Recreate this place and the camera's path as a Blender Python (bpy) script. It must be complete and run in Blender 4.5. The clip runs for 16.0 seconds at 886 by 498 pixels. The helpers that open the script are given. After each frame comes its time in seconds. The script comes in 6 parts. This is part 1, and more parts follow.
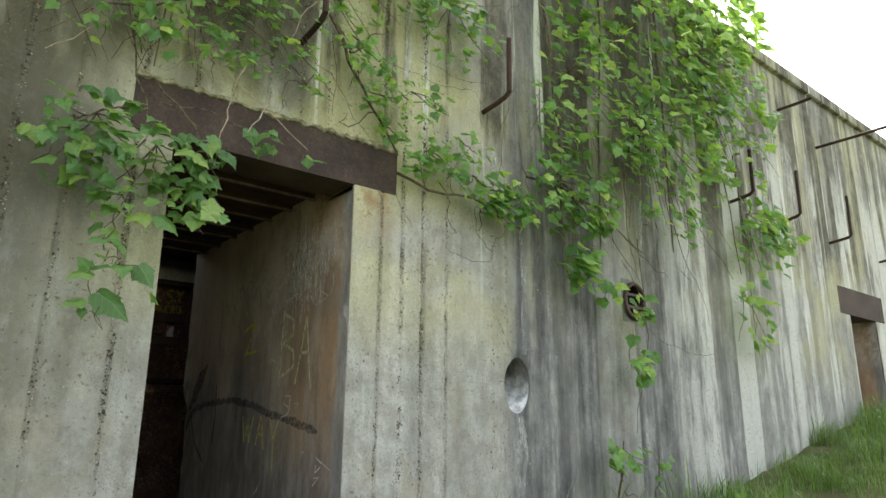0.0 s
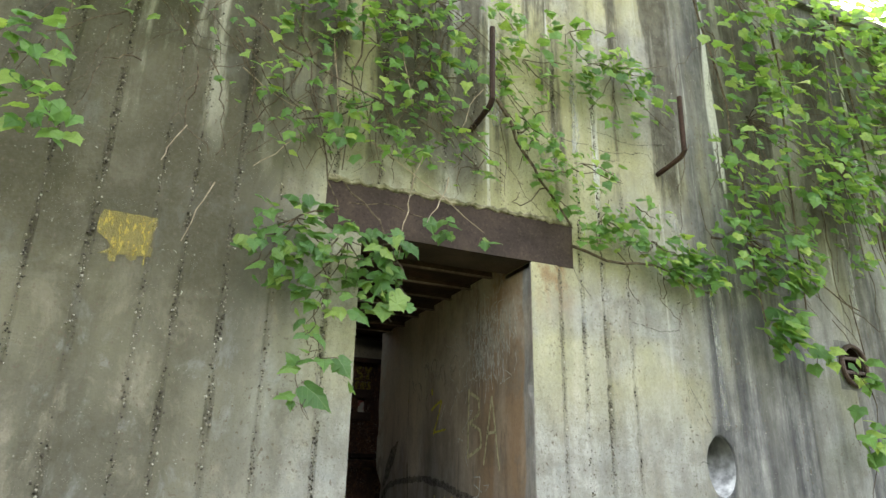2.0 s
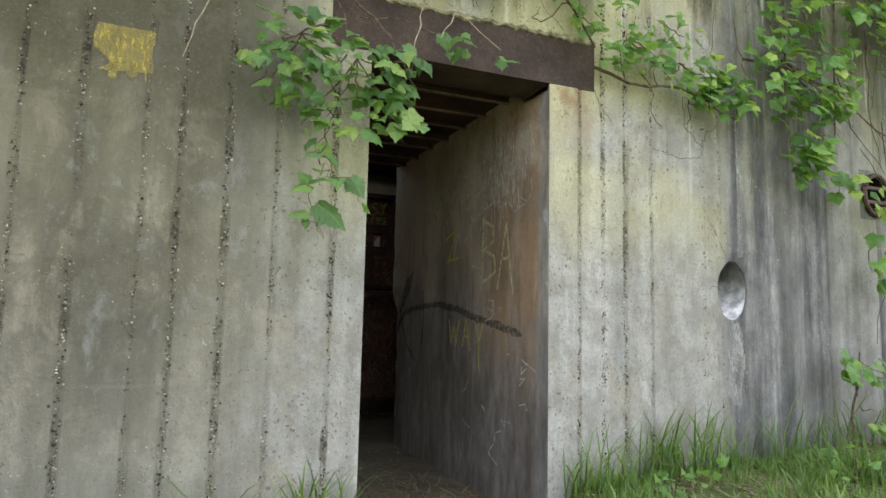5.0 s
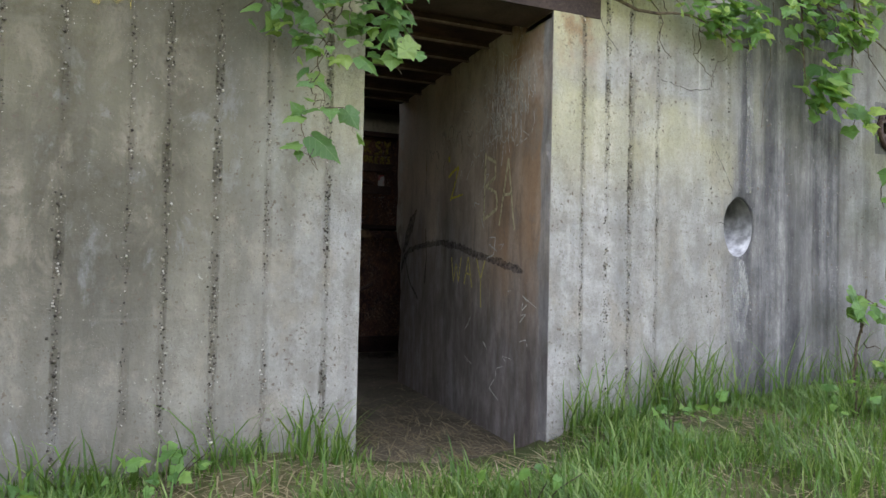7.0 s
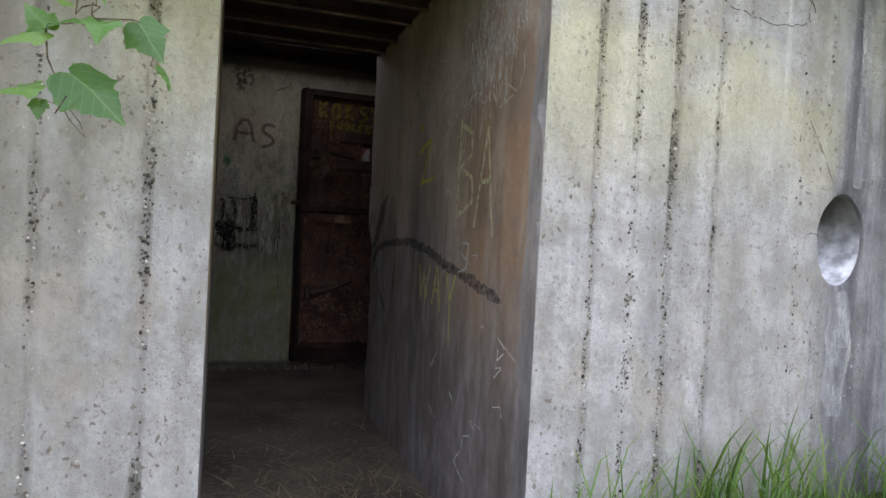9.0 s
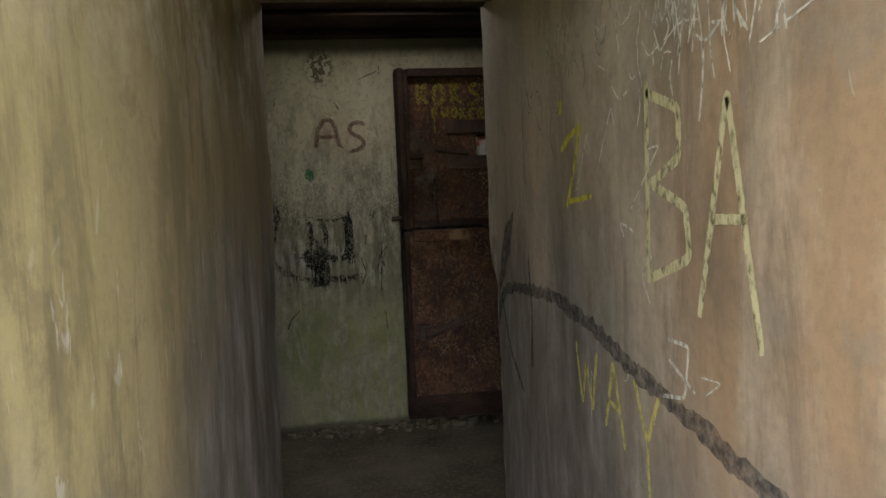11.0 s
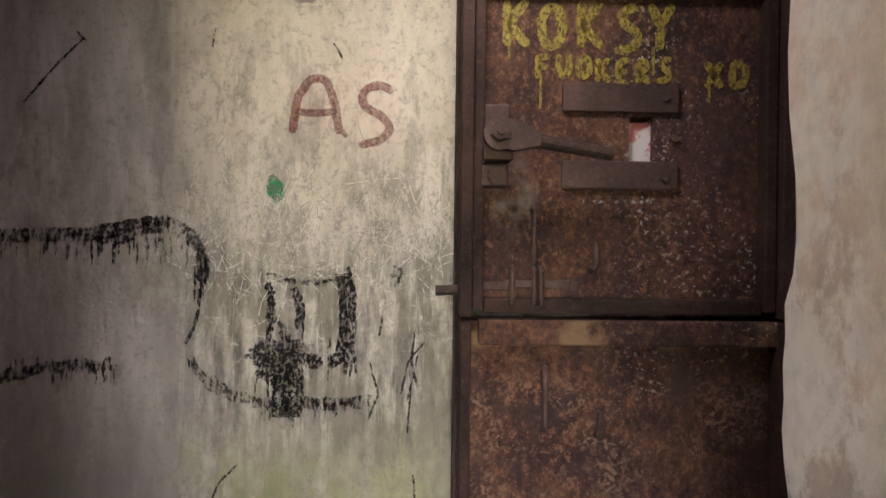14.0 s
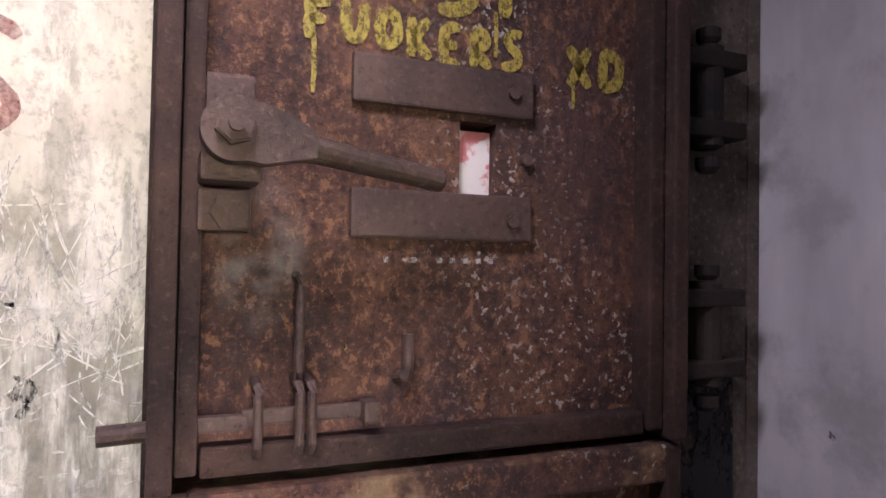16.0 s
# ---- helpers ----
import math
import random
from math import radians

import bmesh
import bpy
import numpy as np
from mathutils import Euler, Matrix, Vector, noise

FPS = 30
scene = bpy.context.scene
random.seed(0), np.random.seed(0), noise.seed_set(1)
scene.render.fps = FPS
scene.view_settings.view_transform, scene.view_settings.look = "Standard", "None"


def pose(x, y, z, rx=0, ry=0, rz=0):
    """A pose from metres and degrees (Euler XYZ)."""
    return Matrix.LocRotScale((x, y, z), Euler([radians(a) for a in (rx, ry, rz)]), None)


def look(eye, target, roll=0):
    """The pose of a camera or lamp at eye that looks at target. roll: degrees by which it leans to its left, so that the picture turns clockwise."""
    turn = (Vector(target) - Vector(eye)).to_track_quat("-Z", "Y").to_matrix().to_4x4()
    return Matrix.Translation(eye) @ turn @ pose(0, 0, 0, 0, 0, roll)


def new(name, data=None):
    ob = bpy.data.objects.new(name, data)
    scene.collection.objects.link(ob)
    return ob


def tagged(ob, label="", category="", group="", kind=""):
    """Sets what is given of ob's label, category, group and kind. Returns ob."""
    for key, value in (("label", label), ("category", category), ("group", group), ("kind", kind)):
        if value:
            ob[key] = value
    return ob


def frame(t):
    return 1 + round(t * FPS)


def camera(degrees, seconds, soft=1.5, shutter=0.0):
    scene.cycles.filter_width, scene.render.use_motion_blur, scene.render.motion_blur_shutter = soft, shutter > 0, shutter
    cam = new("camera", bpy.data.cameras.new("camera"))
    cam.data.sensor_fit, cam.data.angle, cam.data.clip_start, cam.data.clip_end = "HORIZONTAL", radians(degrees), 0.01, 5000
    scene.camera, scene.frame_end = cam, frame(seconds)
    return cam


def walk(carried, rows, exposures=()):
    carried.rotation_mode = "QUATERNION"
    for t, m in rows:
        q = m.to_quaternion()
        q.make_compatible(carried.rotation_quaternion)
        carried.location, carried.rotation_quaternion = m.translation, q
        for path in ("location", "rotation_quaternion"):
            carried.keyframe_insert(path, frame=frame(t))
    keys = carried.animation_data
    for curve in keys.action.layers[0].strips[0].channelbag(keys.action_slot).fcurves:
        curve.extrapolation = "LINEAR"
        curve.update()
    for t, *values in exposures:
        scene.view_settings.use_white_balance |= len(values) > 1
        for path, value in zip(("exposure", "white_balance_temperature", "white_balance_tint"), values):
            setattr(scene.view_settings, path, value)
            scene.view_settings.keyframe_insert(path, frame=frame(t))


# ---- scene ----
cam = camera(67.4, 16.0)
PATH = [
    (0, (0.153, -2.906, 0.981), (1.369, -1.398, 1.477), 0.5),
    (0.5, (0.146, -2.913, 1.018), (1.199, -1.295, 1.544), 0.5),
    (1, (0.125, -2.89, 1.025), (1.026, -1.202, 1.608), 0.4),
    (1.5, (0.108, -2.888, 1.05), (0.908, -1.165, 1.677), 0.8),
    (2, (0.106, -2.895, 1.065), (0.862, -1.167, 1.729), 1.2),
    (2.5, (0.098, -2.886, 1.058), (0.85, -1.159, 1.73), 1.3),
    (3, (0.111, -2.889, 1.043), (0.852, -1.149, 1.694), 1.5),
    (3.5, (0.122, -2.876, 1.046), (0.867, -1.107, 1.61), 1.7),
    (4, (0.133, -2.85, 1.006), (0.889, -1.057, 1.47), 1.4),
    (4.5, (0.14, -2.835, 0.994), (0.907, -1.018, 1.325), 1.7),
    (5, (0.143, -2.817, 0.973), (0.908, -0.982, 1.19), 1.3),
    (5.2, (0.142, -2.816, 0.972), (0.913, -0.978, 1.146), 1.5),
    (7.5, (0.283, -2.759, 0.931), (1.025, -0.902, 0.965), 1.2),
    (8, (0.461, -2.425, 0.96), (1.224, -0.577, 0.968), 1.1),
    (8.5, (0.677, -2.111, 1.014), (1.485, -0.282, 0.995), 0.6),
    (9, (0.968, -1.806, 1.117), (1.61, 0.087, 1.083), 3.0),
    (9.5, (1.081, -1.522, 1.136), (1.608, 0.406, 1.075), 3.1),
    (10, (1.132, -1.092, 1.282), (1.546, 0.863, 1.191), 1.8),
    (10.2, (1.172, -0.984, 1.329), (1.545, 0.978, 1.223), 0.6),
    (12.3, (1.458, 0.442, 1.394), (1.462, 2.441, 1.34), -0.3),
    (12.5, (1.474, 0.615, 1.425), (1.428, 2.615, 1.398), 0.8),
    (13, (1.475, 0.953, 1.412), (1.411, 2.952, 1.39), 1.9),
    (13.5, (1.457, 1.35, 1.439), (1.523, 3.348, 1.443), 1.4),
    (14, (1.476, 1.669, 1.459), (1.523, 3.668, 1.45), 0.7),
    (14.5, (1.531, 1.997, 1.487), (1.743, 3.985, 1.472), 1.9),
    (15, (1.551, 2.242, 1.518), (1.984, 4.194, 1.52), 2.3),
    (15.5, (1.564, 2.437, 1.555), (2.247, 4.317, 1.582), 1.0),
    (16, (1.582, 2.506, 1.583), (2.355, 4.35, 1.631), 1.0),
]
walk(cam, [(t, look(eye, target, roll)) for t, eye, target, roll in PATH],
     [(0, 2.4, 6500, 3), (0.6, 2.66, 6500, 4), (2.0, 2.8, 6500, 5), (4.0, 2.78, 6500, 6), (5.2, 2.7, 6400, 10), (7.3, 2.6, 6050, 16), (8.5, 2.75, 6000, 18), (10.2, 3.1, 5900, 20), (12.3, 5.1, 9000, -6), (12.5, 5.25, 8800, -4), (13.0, 5.8, 7100, 20), (13.5, 6.1, 6900, 24), (14.5, 6.2, 6450, 32), (15.5, 6.7, 6200, 35), (16, 6.95, 6100, 36)])

# ---- light ----
SUN_AZ, SUN_EL = radians(35), radians(52)      # the sun stands behind the bunker
world = bpy.data.worlds.new("overcast_day")
scene.world = world
world.use_nodes = True
wt = world.node_tree
sky = wt.nodes.new("ShaderNodeTexSky")
sky.sky_type, sky.sun_disc = "NISHITA", False
sky.sun_elevation, sky.sun_rotation = SUN_EL, SUN_AZ
sky.air_density, sky.dust_density, sky.ozone_density = 1.0, 6.0, 0.6
haze = wt.nodes.new("ShaderNodeHueSaturation")          # thin cloud takes most of the blue
haze.inputs["Saturation"].default_value = 0.25
wt.links.new(sky.outputs[0], haze.inputs["Color"])
wt.links.new(haze.outputs[0], wt.nodes["Background"].inputs[0])
wt.nodes["Background"].inputs[1].default_value = 0.15
sun = new("sun", bpy.data.lights.new("sun", "SUN"))
sun.data.energy, sun.data.angle, sun.data.color = 2.0, radians(12), (1.0, 0.95, 0.85)
sun.matrix_world = look((0, 0, 0), (-math.sin(SUN_AZ) * math.cos(SUN_EL), -math.cos(SUN_AZ) * math.cos(SUN_EL), -math.sin(SUN_EL)))

# ---- measures ----
L, W = 0.947, 1.884            # sides of the doorway
FAR, PANEL, RIM = 3.727, 3.545, 3.47
TOP = 2.19                     # underside of the lintel
ROOF = 4.8
FILL = 0.15                   # added fill light over the corridor, no source seen


# ---- node helpers ----
class Mat:
    def __init__(self, name, rough=0.85, metal=0.0, spec=0.3):
        self.m = bpy.data.materials.new(name)
        self.m.use_nodes = True
        self.t = self.m.node_tree
        self.b = self.t.nodes["Principled BSDF"]
        self.b.inputs["Roughness"].default_value = rough
        self.b.inputs["Metallic"].default_value = metal
        self.b.inputs["Specular IOR Level"].default_value = spec
        self.co = self.t.nodes.new("ShaderNodeTexCoord").outputs["Object"]

    def put(self, socket, v):
        if isinstance(v, bpy.types.NodeSocket):
            self.t.links.new(v, socket)
        elif isinstance(v, tuple) and len(v) == 3 and len(socket.default_value) == 4:
            socket.default_value = (*v, 1)
        else:
            socket.default_value = v

    def map(self, scale, off=(0, 0, 0)):
        n = self.t.nodes.new("ShaderNodeMapping")
        self.put(n.inputs[0], self.co)
        n.inputs["Scale"].default_value = scale
        n.inputs["Location"].default_value = off
        return n.outputs[0]

    def noise(self, scale, detail=4, stretch=(1, 1, 1), off=(0, 0, 0), rough=0.55, dist=0.0):
        n = self.t.nodes.new("ShaderNodeTexNoise")
        self.put(n.inputs["Vector"], self.map(stretch, off))
        n.inputs["Scale"].default_value, n.inputs["Detail"].default_value = scale, detail
        n.inputs["Roughness"].default_value, n.inputs["Distortion"].default_value = rough, dist
        return n.outputs[0]

    def voronoi(self, scale, stretch=(1, 1, 1), feature="F1"):
        n = self.t.nodes.new("ShaderNodeTexVoronoi")
        n.feature = feature
        self.put(n.inputs["Vector"], self.map(stretch))
        n.inputs["Scale"].default_value = scale
        return n.outputs[0]

    def axis(self, k):
        n = self.t.nodes.new("ShaderNodeSeparateXYZ")
        self.put(n.inputs[0], self.co)
        return n.outputs[k]

    def step(self, v, a, b, lo=0.0, hi=1.0):
        n = self.t.nodes.new("ShaderNodeMapRange")
        n.interpolation_type = "SMOOTHSTEP"
        for s, x in zip(n.inputs, (v, a, b, lo, hi)):
            self.put(s, x)
        return n.outputs[0]

    def math(self, op, a, b=0.0, c=0.0):
        n = self.t.nodes.new("ShaderNodeMath")
        n.operation = op
        for s, x in zip(n.inputs, (a, b, c)):
            self.put(s, x)
        return n.outputs[0]

    def mix(self, f, a, b, mode="MIX"):
        n = self.t.nodes.new("ShaderNodeMix")
        n.data_type, n.blend_type = "RGBA", mode
        self.put(n.inputs["Factor"], f)
        self.put(n.inputs["A"], a)
        self.put(n.inputs["B"], b)
        return n.outputs["Result"]

    def ramp(self, f, *stops):
        n = self.t.nodes.new("ShaderNodeValToRGB")
        self.put(n.inputs[0], f)
        e = n.color_ramp.elements
        while len(e) < len(stops):
            e.new(0.5)
        for el, (p, c) in zip(e, stops):
            el.position, el.color = p, (*c, 1)
        return n.outputs[0]

    def bump(self, h, strength, dist):
        n = self.t.nodes.new("ShaderNodeBump")
        n.inputs["Strength"].default_value, n.inputs["Distance"].default_value = strength, dist
        self.put(n.inputs["Height"], h)
        self.put(self.b.inputs["Normal"], n.outputs[0])

    def color(self, c):
        self.put(self.b.inputs["Base Color"], c)
        return self

    def cut(self, f):
        """Lets what lies behind show where f is 0."""
        clear = self.t.nodes.new("ShaderNodeBsdfTransparent")
        n = self.t.nodes.new("ShaderNodeMixShader")
        self.put(n.inputs[0], f)
        self.put(n.inputs[1], clear.outputs[0])
        self.put(n.inputs[2], self.b.outputs[0])
        self.put(self.t.nodes["Material Output"].inputs[0], n.outputs[0])
        return self


# ---- materials ----
def facade_concrete():
    m = Mat("board_marked_concrete", 0.92)
    x, z = m.axis(0), m.axis(2)
    streak = m.math("ADD", m.math("MULTIPLY", m.noise(1.0, 6, (6, 1, 0.45), rough=0.55), 0.65), m.math("MULTIPLY", m.noise(2.6, 7, (1, 1, 0.6), (6, 0, 1), rough=0.62), 0.35))
    wide = m.noise(1.0, 4, (2.2, 1, 0.35), (4, 0, 1))
    blot = m.noise(1.1, 5, off=(3, 0, 2))
    grain = m.noise(55, 6, rough=0.7)
    pock = m.voronoi(75)
    base = m.ramp(streak, (0.3, (0.235, 0.225, 0.198)), (0.43, (0.37, 0.36, 0.335)), (0.56, (0.49, 0.478, 0.455)), (0.68, (0.6, 0.585, 0.56)))
    board = m.t.nodes.new("ShaderNodeAttribute")
    board.attribute_name = "board"
    tone = board.outputs["Fac"]
    mott0 = m.noise(3.0, 6, off=(1, 0, 8), rough=0.65)
    # left of the doorway the boards are browner and dirtier
    left = m.math("MULTIPLY", m.step(m.math("MULTIPLY_ADD", mott0, 0.5, x), 1.22, 0.5), m.step(z, 0.2, 1.2, 0.7, 1.0))
    base = m.mix(m.math("MULTIPLY", left, m.step(wide, 0.25, 0.55, 0.75, 1.0)), base, m.ramp(m.math("MULTIPLY_ADD", blot, 0.5, m.math("MULTIPLY", streak, 0.5)), (0.34, (0.055, 0.05, 0.034)), (0.48, (0.12, 0.111, 0.078)), (0.62, (0.25, 0.234, 0.175))))
    mott = m.noise(9, 7, (1, 1, 0.7), (2, 0, 5), rough=0.68)
    base = m.mix(m.step(mott, 0.4, 0.6, 0.45, 0.0), base, (0.17, 0.155, 0.12))
    base = m.mix(m.step(tone, 0.0, 0.5, 0.3, 0.0), base, (0.2, 0.19, 0.155))
    base = m.mix(m.math("MULTIPLY", m.step(mott, 0.58, 0.72, 0.0, 0.16), m.math("SUBTRACT", 1.0, m.math("MULTIPLY", left, 0.7))), base, (0.66, 0.64, 0.57))
    # warm smears and grey patches a hand wide
    smear = m.noise(4.5, 8, (1, 1, 0.6), (12, 0, 3), rough=0.7, dist=0.4)
    base = m.mix(m.step(smear, 0.5, 0.66, 0.0, 0.5), base, (0.4, 0.355, 0.28))
    base = m.mix(m.step(smear, 0.46, 0.33, 0.0, 0.5), base, (0.36, 0.37, 0.37))
    lift = m.noise(1.0, 3, (0.8, 1, 9), (0, 0, 2))
    base = m.mix(m.step(lift, 0.6, 0.66, 0.0, 0.25), base, (0.3, 0.28, 0.23))
    # algae
    algae = m.math("MULTIPLY", m.math("MULTIPLY", m.step(blot, 0.38, 0.6), m.step(z, 1.15, 1.9)), m.math("SUBTRACT", 1.0, m.math("MULTIPLY", left, 0.8)))
    base = m.mix(m.math("MULTIPLY", algae, 0.85), base, m.ramp(streak, (0.3, (0.3, 0.275, 0.12)), (0.5, (0.52, 0.49, 0.28)), (0.65, (0.66, 0.62, 0.4))))
    base = m.mix(m.math("MULTIPLY", m.math("MULTIPLY", left, m.step(z, 1.35, 2.1)), m.step(mott0, 0.35, 0.6, 0.6, 0.85)), base, (0.075, 0.068, 0.04))
    # soot-grey run-off, past the pipe and under the roof
    edge = m.math("ADD", x, m.math("MULTIPLY_ADD", streak, 1.6, -0.8))
    run = m.math("MULTIPLY", m.step(edge, 2.9, 3.25), m.step(edge, 7.5, 4.3, 0.3, 1.0))
    run = m.math("MULTIPLY", run, m.math("MULTIPLY", m.step(wide, 0.28, 0.56, 0.6, 1.0), m.step(tone, 0.55, 0.95, 1.0, 0.35)))
    thread = m.math("ADD", m.math("MULTIPLY", m.noise(1.0, 6, (8.5, 1, 0.45), (2, 0, 9), rough=0.66, dist=0.25), 0.55), m.math("MULTIPLY", m.noise(6.0, 8, (1.3, 1, 0.6), (5, 0, 2), rough=0.72), 0.45))
    base = m.mix(run, base, m.ramp(thread, (0.38, (0.05, 0.05, 0.055)), (0.48, (0.12, 0.118, 0.124)), (0.56, (0.24, 0.236, 0.235)), (0.66, (0.46, 0.45, 0.42))))
    sheet = m.math("ADD", m.math("MULTIPLY", m.noise(1.0, 5, (3.6, 1, 0.22), (5, 0, 3), rough=0.6), 0.75), m.math("MULTIPLY", m.noise(5.0, 7, (1.4, 1, 0.5), (3, 0, 5), rough=0.7), 0.25))
    top = m.step(m.math("MULTIPLY_ADD", smear, 0.8, z), 2.75, 3.3)
    base = m.mix(m.math("MULTIPLY", top, m.step(sheet, 0.54, 0.46, 0.1, 0.92)), base, m.ramp(mott, (0.4, (0.05, 0.044, 0.033)), (0.62, (0.14, 0.128, 0.1))))
    base = m.mix(m.math("MULTIPLY", top, m.step(sheet, 0.57, 0.64, 0.0, 0.6)), base, (0.56, 0.54, 0.44))
    # pale washed boards far along, under the roof edge
    wash = m.math("ADD", m.math("MULTIPLY", m.noise(1.0, 7, (4.5, 1, 0.9), (8, 0, 6), rough=0.68), 0.75), m.math("MULTIPLY", tone, 0.25))
    base = m.mix(m.math("MULTIPLY", m.step(wash, 0.44, 0.57, 0.0, 0.88), m.math("MULTIPLY", m.step(x, 4.2, 5.4), m.step(m.math("MULTIPLY_ADD", smear, 1.2, z), 4.6, 3.9, 0.15, 1.0))), base, (0.62, 0.61, 0.575))
    # lime
    lime = m.noise(1.0, 3, (11, 1, 0.45), (1.7, 0, 3), rough=0.5)
    lf = m.math("MULTIPLY", m.step(lime, 0.62, 0.7), m.step(m.math("ADD", z, m.math("MULTIPLY", x, 0.12)), 1.6, 2.7))
    base = m.mix(m.math("MULTIPLY", lf, m.step(x, 0.9, 1.6)), base, (0.74, 0.73, 0.68))
    # rust run from the lintel's end
    rust = m.math("MULTIPLY", m.math("MULTIPLY", m.step(x, 1.88, 1.95), m.step(x, 2.2, 2.08)), m.math("MULTIPLY", m.step(z, 1.75, 2.15), m.step(z, 2.35, 2.2)))
    base = m.mix(m.math("MULTIPLY", rust, m.step(mott, 0.42, 0.6, 0.1, 0.75)), base, (0.3, 0.17, 0.08))
    joint = m.t.nodes.new("ShaderNodeAttribute")
    joint.attribute_name = "joint"
    crumb = m.noise(1.0, 5, (60, 30, 16), rough=0.7)
    base = m.mix(m.math("MULTIPLY", joint.outputs["Fac"], m.step(crumb, 0.38, 0.58, 0.0, 0.7)), base, (0.13, 0.115, 0.085))
    base = m.mix(m.step(grain, 0.35, 0.62, 0.2, 0.0), base, (0.17, 0.16, 0.14))
    base = m.mix(m.math("MULTIPLY", m.step(pock, 0.14, 0.04, 0.0, 0.7), m.step(blot, 0.42, 0.55)), base, (0.2, 0.19, 0.16))
    chip = m.voronoi(120)
    chips = m.noise(3.0, 3, off=(9, 0, 4))
    base = m.mix(m.math("MULTIPLY", m.step(chip, 0.13, 0.05), m.step(chips, 0.5, 0.6, 0.0, 0.8)), base, (0.68, 0.65, 0.58))
    fleck = m.noise(62, 4, (1, 1, 0.8), (4, 0, 4), rough=0.5)
    base = m.mix(m.math("MULTIPLY", m.step(fleck, 0.62, 0.67), m.step(chips, 0.6, 0.42, 0.2, 0.85)), base, (0.15, 0.12, 0.09))
    sand = m.noise(130, 3, off=(2, 0, 8), rough=0.5)
    base = m.mix(m.math("MULTIPLY", m.step(sand, 0.58, 0.66), m.step(m.noise(6.0, 5, off=(7, 0, 1), rough=0.65), 0.44, 0.6, 0.03, 0.5)), base, (0.12, 0.105, 0.08))
    glint = m.noise(75, 4, off=(8, 0, 3), rough=0.5)
    base = m.mix(m.math("MULTIPLY", m.step(glint, 0.66, 0.71), m.step(m.noise(4.0, 4, off=(1, 0, 6), rough=0.65), 0.46, 0.6, 0.03, 0.5)), base, (0.62, 0.6, 0.53))
    pit = m.voronoi(210)
    base = m.mix(m.math("MULTIPLY", m.step(pit, 0.2, 0.08), m.step(m.noise(5.0, 4, off=(3, 0, 7)), 0.46, 0.58, 0.1, 0.75)), base, (0.14, 0.125, 0.1))
    m.color(base)
    h = m.math("ADD", m.math("MULTIPLY", grain, 0.7), m.math("MULTIPLY", streak, 0.8))
    m.bump(h, 0.75, 0.012)
    return m.m


def pebble_stone():
    m = Mat("exposed_aggregate", 0.9)
    n = m.t.nodes.new("ShaderNodeNewGeometry").outputs["Random Per Island"]
    m.color(m.ramp(n, (0.0, (0.035, 0.03, 0.024)), (0.55, (0.11, 0.095, 0.075)), (0.8, (0.3, 0.27, 0.21)), (1.0, (0.6, 0.57, 0.5))))
    return m.m


